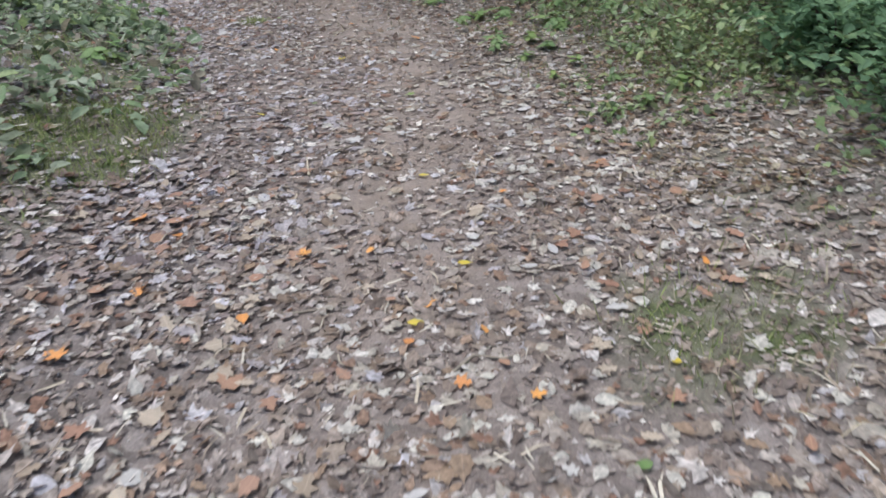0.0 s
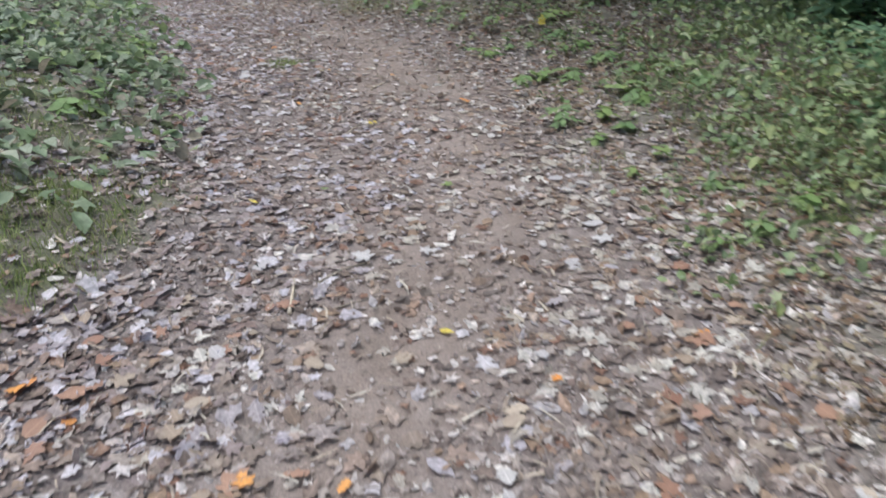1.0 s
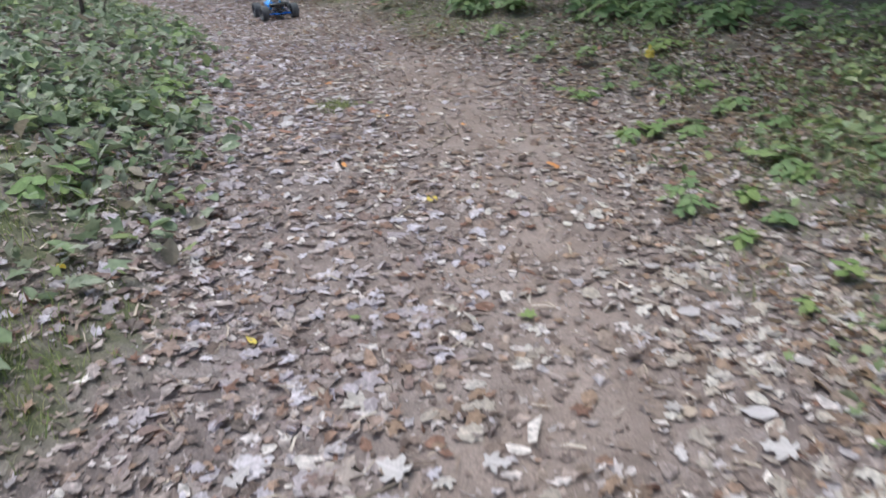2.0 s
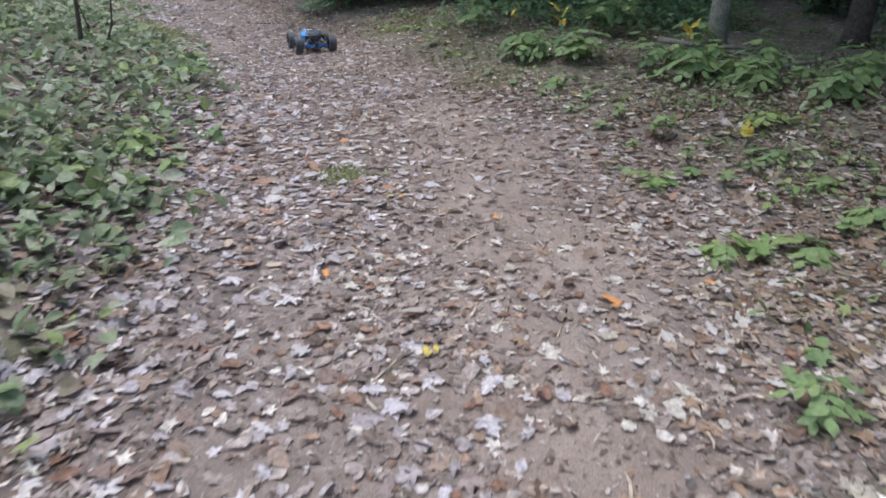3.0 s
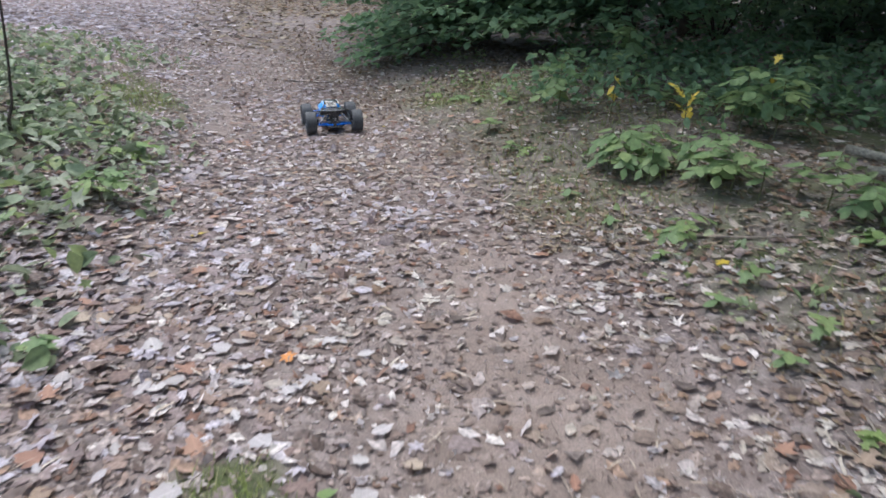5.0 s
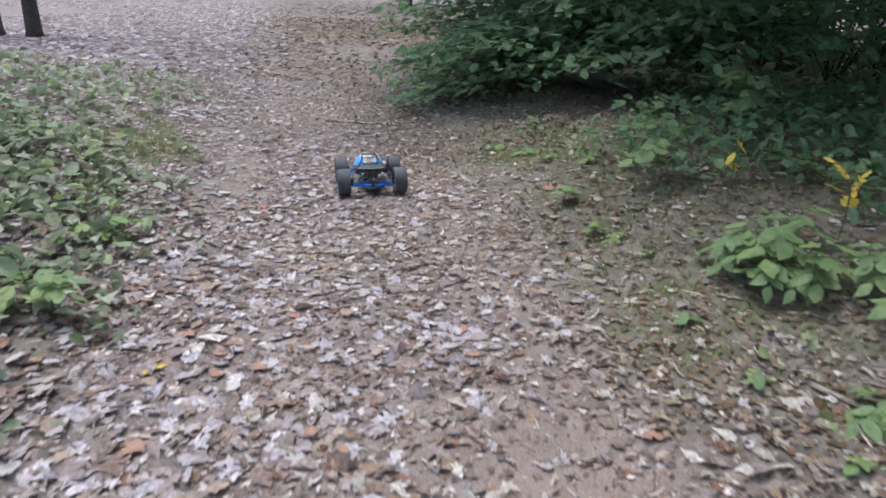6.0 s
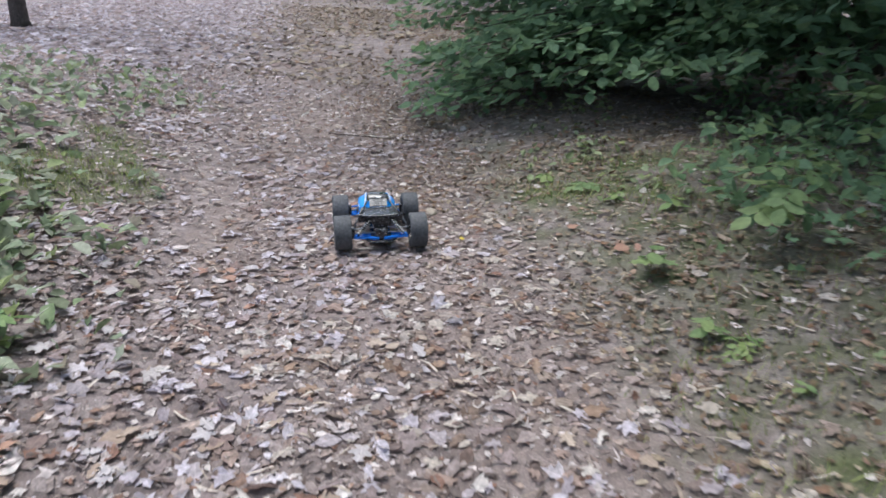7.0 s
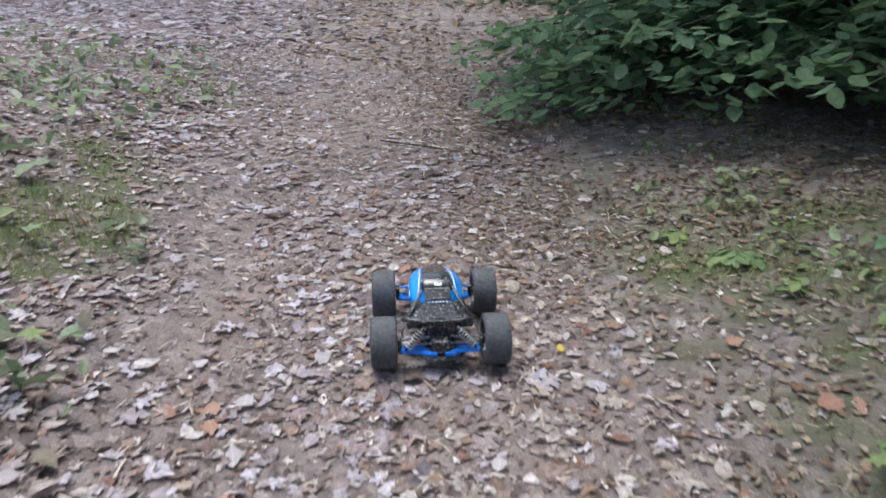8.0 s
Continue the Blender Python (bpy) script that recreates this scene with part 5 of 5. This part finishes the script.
    loft(bm, [strip(-0.027, 0.054, 0.2045), strip(0.020, 0.052, 0.2205), strip(0.070, 0.048, 0.2155), strip(0.120, 0.051, 0.1905), strip(0.170, 0.045, 0.178), strip(0.220, 0.037, 0.164), strip(0.262, 0.026, 0.147)])
    part("roof_panel", bm, M_GLOSS, root, "glossy black roof and bonnet panel", True)
    # pale edge stripes between black and blue
    for s in (-1, 1):
        bm = bmesh.new()
        tube(bm, [(s * 0.070, -0.050, 0.180), (s * 0.0625, -0.017, 0.2055), (s * 0.058, 0.023, 0.2195), (s * 0.054, 0.071, 0.2145), (s * 0.058, 0.121, 0.189), (s * 0.051, 0.171, 0.176)], 0.0026, 6)
        part("stripe", bm, M_WHITE, shell, "pale edge stripe", True)
        for yy, zz, ln in ((0.03, 0.158, 0.05), (0.085, 0.150, 0.035)):
            bm = bmesh.new()
            box(bm, (s * 0.0935, yy, zz), (0.003, ln, 0.006), 0.001)
            part("decal", bm, M_WHITE, shell, "pale side decal")
    # rear window with louvres
    bm = bmesh.new()
    tilt = Matrix.Rotation(0.62, 4, "X")
    box(bm, (0, -0.047, 0.195), (0.090, 0.046, 0.006), 0.002, tilt)
    window = part("rear_window", bm, M_GLOSS, root, "black louvred rear window")
    for k in range(4):
        bm = bmesh.new()
        box(bm, (0, -0.035 - 0.009 * k, 0.2065 - 0.0064 * k), (0.050, 0.004, 0.005), 0.001, tilt)
        part("louvre", bm, M_BLACK, window)
    bm = bmesh.new()
    box(bm, (0.004, -0.012, 0.2145), (0.026, 0.012, 0.002), 0.0008, Matrix.Rotation(0.33, 4, "X"))
    part("decal", bm, M_WHITE, root, "small white roof decal")
    bm = bmesh.new()
    for k in range(6):
        box(bm, (-0.030 + 0.012 * k, -0.0765, 0.1815), (0.008, 0.005, 0.0016), 0.0)
    part("decal", bm, M_WHITE, root, "row of small white bars")
    for s in (-1, 1):
        bm = bmesh.new()
        tube(bm, [(s * 0.100, -0.150, 0.172), (s * 0.078, -0.090, 0.182), (s * 0.056, -0.040, 0.202), (s * 0.050, 0.010, 0.222)], 0.0038, 6)
        part("roll_bar", bm, M_BLACK, root, "scuffed black roll bar", True)
    # the rear bed
    bm = bmesh.new()

    def bed(yy, w, z, arch):
        return [(w, yy, z - 0.030), (w + 0.004, yy, z - 0.004), (w - 0.004, yy, z), (w * 0.55, yy, z + arch), (-w * 0.55, yy, z + arch), (-w + 0.004, yy, z), (-w - 0.004, yy, z - 0.004), (-w, yy, z - 0.030)]
    loft(bm, [bed(-0.052, 0.084, 0.178, 0.001), bed(-0.090, 0.090, 0.175, 0.002), bed(-0.130, 0.098, 0.171, 0.004), bed(-0.168, 0.106, 0.168, 0.006)])
    rear = part("bed", bm, M_BLACK, root, "scuffed black rear bed")
    for k in range(5):
        bm = bmesh.new()
        px = -0.05 + 0.025 * k
        box(bm, (px, -0.118, 0.1755), (0.007, 0.075, 0.005), 0.0015, Matrix.Rotation(0.08, 4, "X"))
        part("rib", bm, M_BLACK, rear)
    bm = bmesh.new()
    tube(bm, [(-0.118, -0.160, 0.168), (-0.105, -0.174, 0.177), (-0.07, -0.180, 0.172), (0, -0.182, 0.170), (0.07, -0.180, 0.172), (0.105, -0.174, 0.177), (0.118, -0.160, 0.168)], 0.0065, 8)
    part("rear_lip", bm, M_BLACK, rear, "", True)
    for s in (-1, 1):
        bm = bmesh.new()
        tube(bm, [(s * 0.106, -0.162, 0.160), (s * 0.125, -0.172, 0.130), (s * 0.122, -0.178, 0.098)], 0.004, 6)
        part("bed_strut", bm, M_STEEL, rear, "", True)
    # aerial stub
    bm = bmesh.new()
    tube(bm, [(0.05, -0.07, 0.176), (0.052, -0.074, 0.196)], 0.0015, 5)
    part("aerial", bm, M_BLACK, root)
    root.scale = (0.985, 0.985, 0.985)
    return root


toy_truck(-3.266, 10.562, 37.5)


# ---------------------------------------------------------------- single leaves on the trail
def leaf_meshes(material, kinds, r):
    out = []
    for k in kinds:
        v, t = leaf_blank(k, r, 0.32)
        me = blade_coords(quick_mesh("leaf", v, t, True), v[:, :2])
        me.materials.append(material)
        out.append(me)
    return out


lr = np.random.RandomState(77)
KINDS = ("plain_maple", "maple", "plain_oval", "oak", "maple", "plain_maple", "plain_oak")
LEAVES = {"orange": leaf_meshes(M_ORANGE, KINDS, lr), "yellow": leaf_meshes(M_YELLOW, ("maple", "oval", "oval"), lr), "rust": leaf_meshes(M_RUST, KINDS, lr),
          "pale": leaf_meshes(M_PALE, KINDS, lr), "tan": leaf_meshes(M_TAN, KINDS, lr), "green": leaf_meshes(M_LIMELEAF, ("maple", "oval"), lr)}


def lay_leaf(colour, x, y, size):
    ob = new("leaf", LEAVES[colour][lr.randint(len(LEAVES[colour]))])
    ob.parent = ground
    ob.matrix_basis = Matrix.Translation((x, y, gz(x, y) + 0.014 + 0.006 * lr.rand())) @ Euler((lr.normal(0, 0.13), lr.normal(0, 0.13), lr.uniform(0, 6.283))).to_matrix().to_4x4() @ Matrix.Scale(size, 4)


for x, y, s in [(-1.17, 2.62, 0.05), (-1.02, 2.06, 0.06), (-0.64, 1.94, 0.05), (-1.14, 1.68, 0.07), (0.0, 1.94, 0.06), (-0.07, 1.75, 0.04), (0.18, 1.78, 0.055), (0.09, 1.53, 0.055), (0.3, 1.44, 0.05), (-0.21, 2.33, 0.06), (-0.47, 2.34, 0.06),
                (-1.18, 2.58, 0.06), (0.38, 2.77, 0.04), (0.9, 3.02, 0.06), (1.04, 2.07, 0.05), (-1.0, 2.5, 0.05), (0.08, 5.74, 0.07), (0.11, 5.72, 0.06), (0.47, 6.0, 0.055), (-1.06, 5.7, 0.06), (-0.48, 6.42, 0.04), (-1.66, 7.43, 0.06), (-1.0, 6.56, 0.045)]:
    lay_leaf("orange", x, y, s)
for x, y, s in [(0.15, 2.19, 0.055), (-0.05, 1.84, 0.055), (0.74, 1.56, 0.05), (0.03, 3.02, 0.05), (-0.51, 5.24, 0.05), (-0.48, 5.27, 0.04), (-1.06, 6.56, 0.05), (-2.67, 8.2, 0.055), (-2.86, 10.71, 0.05), (-3.4, 7.97, 0.07), (-2.66, 8.14, 0.04), (-0.26, 8.55, 0.06), (-0.1, 8.66, 0.05),
                (-0.9, 4.0, 0.05), (-1.65, 4.15, 0.05)]:
    lay_leaf("yellow", x, y, s)
for x, y, s in [(-0.27, 1.6, 0.07), (-0.81, 1.81, 0.05), (0.22, 1.6, 0.06), (0.69, 1.41, 0.06), (0.96, 1.19, 0.06), (-0.13, 1.99, 0.05), (0.87, 2.98, 0.08), (0.78, 2.62, 0.06), (-0.61, 3.15, 0.06), (1.32, 3.26, 0.05), (-0.9, 5.3, 0.06), (-0.75, 5.32, 0.05), (-1.29, 6.72, 0.08), (-1.4, 6.45, 0.06), (-0.6, 7.2, 0.06),
                (-3.54, 9.8, 0.07), (-3.68, 9.76, 0.07), (-3.6, 9.85, 0.06), (-2.38, 7.85, 0.06), (-1.99, 8.17, 0.05), (-1.85, 8.14, 0.05), (-2.07, 10.73, 0.08), (-2.36, 10.94, 0.06), (-2.0, 10.75, 0.06), (-2.5, 8.3, 0.06), (-3.3, 9.65, 0.05)]:
    lay_leaf("rust", x, y, s)
for x, y, s in [(-1.93, 7.24, 0.090), (-1.65, 6.93, 0.090), (-1.78, 6.56, 0.085), (-1.30, 6.71, 0.105), (-1.09, 6.65, 0.090), (-2.68, 6.96, 0.090), (-2.15, 6.57, 0.080), (-1.58, 6.19, 0.090), (-2.40, 8.41, 0.080), (-2.59, 8.50, 0.070), (-2.38, 7.84, 0.080), (-1.86, 9.00, 0.080), (-1.03, 8.61, 0.090), (-3.66, 10.91, 0.080), (-1.07, 2.46, 0.090), (-1.04, 2.60, 0.080), (-0.57, 3.17, 0.060), (-0.49, 2.34, 0.090), (0.91, 2.98, 0.070), (0.61, 2.33, 0.080)]:
    lay_leaf("rust", x, y, s)
for x, y, s in [(-1.66, 6.49, 0.100), (-1.62, 6.34, 0.100), (-1.98, 6.54, 0.090), (-1.58, 6.73, 0.090), (-1.36, 6.63, 0.090), (-1.20, 6.62, 0.090), (-1.07, 6.44, 0.100), (-1.10, 6.93, 0.080), (-2.14, 7.30, 0.080), (-2.42, 6.59, 0.090), (-1.20, 6.47, 0.080), (-2.80, 7.86, 0.110), (-2.64, 7.79, 0.100), (-2.08, 8.31, 0.100), (-2.20, 8.58, 0.090), (-2.38, 8.44, 0.080), (-1.96, 8.03, 0.100), (-2.92, 8.67, 0.070), (-0.33, 3.52, 0.100), (-0.72, 3.45, 0.090), (0.59, 4.22, 0.080), (0.67, 3.85, 0.100), (0.68, 3.72, 0.100), (0.68, 4.30, 0.080), (-1.08, 3.91, 0.080), (-0.05, 3.57, 0.080)]:
    lay_leaf("pale", x, y, s)
for x, y, s in [(0.51, 1.16, 0.06), (0.0, 4.3, 0.06), (-0.6, 4.2, 0.05), (-1.2, 6.9, 0.06)]:
    lay_leaf("green", x, y, s)
for n, x0, x1, y0, y1, share in ((60, -2.4, -0.9, 5.0, 7.6, 0.85), (40, -5.2, -3.0, 6.6, 9.4, 0.9), (24, 0.1, 0.95, 5.2, 6.6, 0.85), (20, 0.4, 1.25, 3.2, 4.7, 0.8), (34, -3.7, -2.3, 7.6, 9.3, 0.8), (34, -1.2, 1.2, 1.0, 3.0, 0.4), (22, -4.3, -3.3, 9.2, 10.8, 0.7), (22, -3.0, -1.6, 8.6, 11.0, 0.45)):
    for _ in range(n):
        lay_leaf("pale" if lr.rand() < share else "tan", lr.uniform(x0, x1), lr.uniform(y0, y1), lr.uniform(0.045, 0.085))
for n, x0, x1, y0, y1, share in ((46, -1.6, -0.3, 1.0, 3.2, 0.5), (26, 0.5, 1.6, 1.4, 3.6, 0.5), (22, -2.6, -1.0, 5.6, 7.4, 0.6), (20, -3.4, -2.0, 7.6, 9.2, 0.6), (16, -0.2, 0.9, 6.4, 8.0, 0.6)):
    for _ in range(n):
        lay_leaf("rust" if lr.rand() < share else "tan", lr.uniform(x0, x1), lr.uniform(y0, y1), lr.uniform(0.05, 0.09))
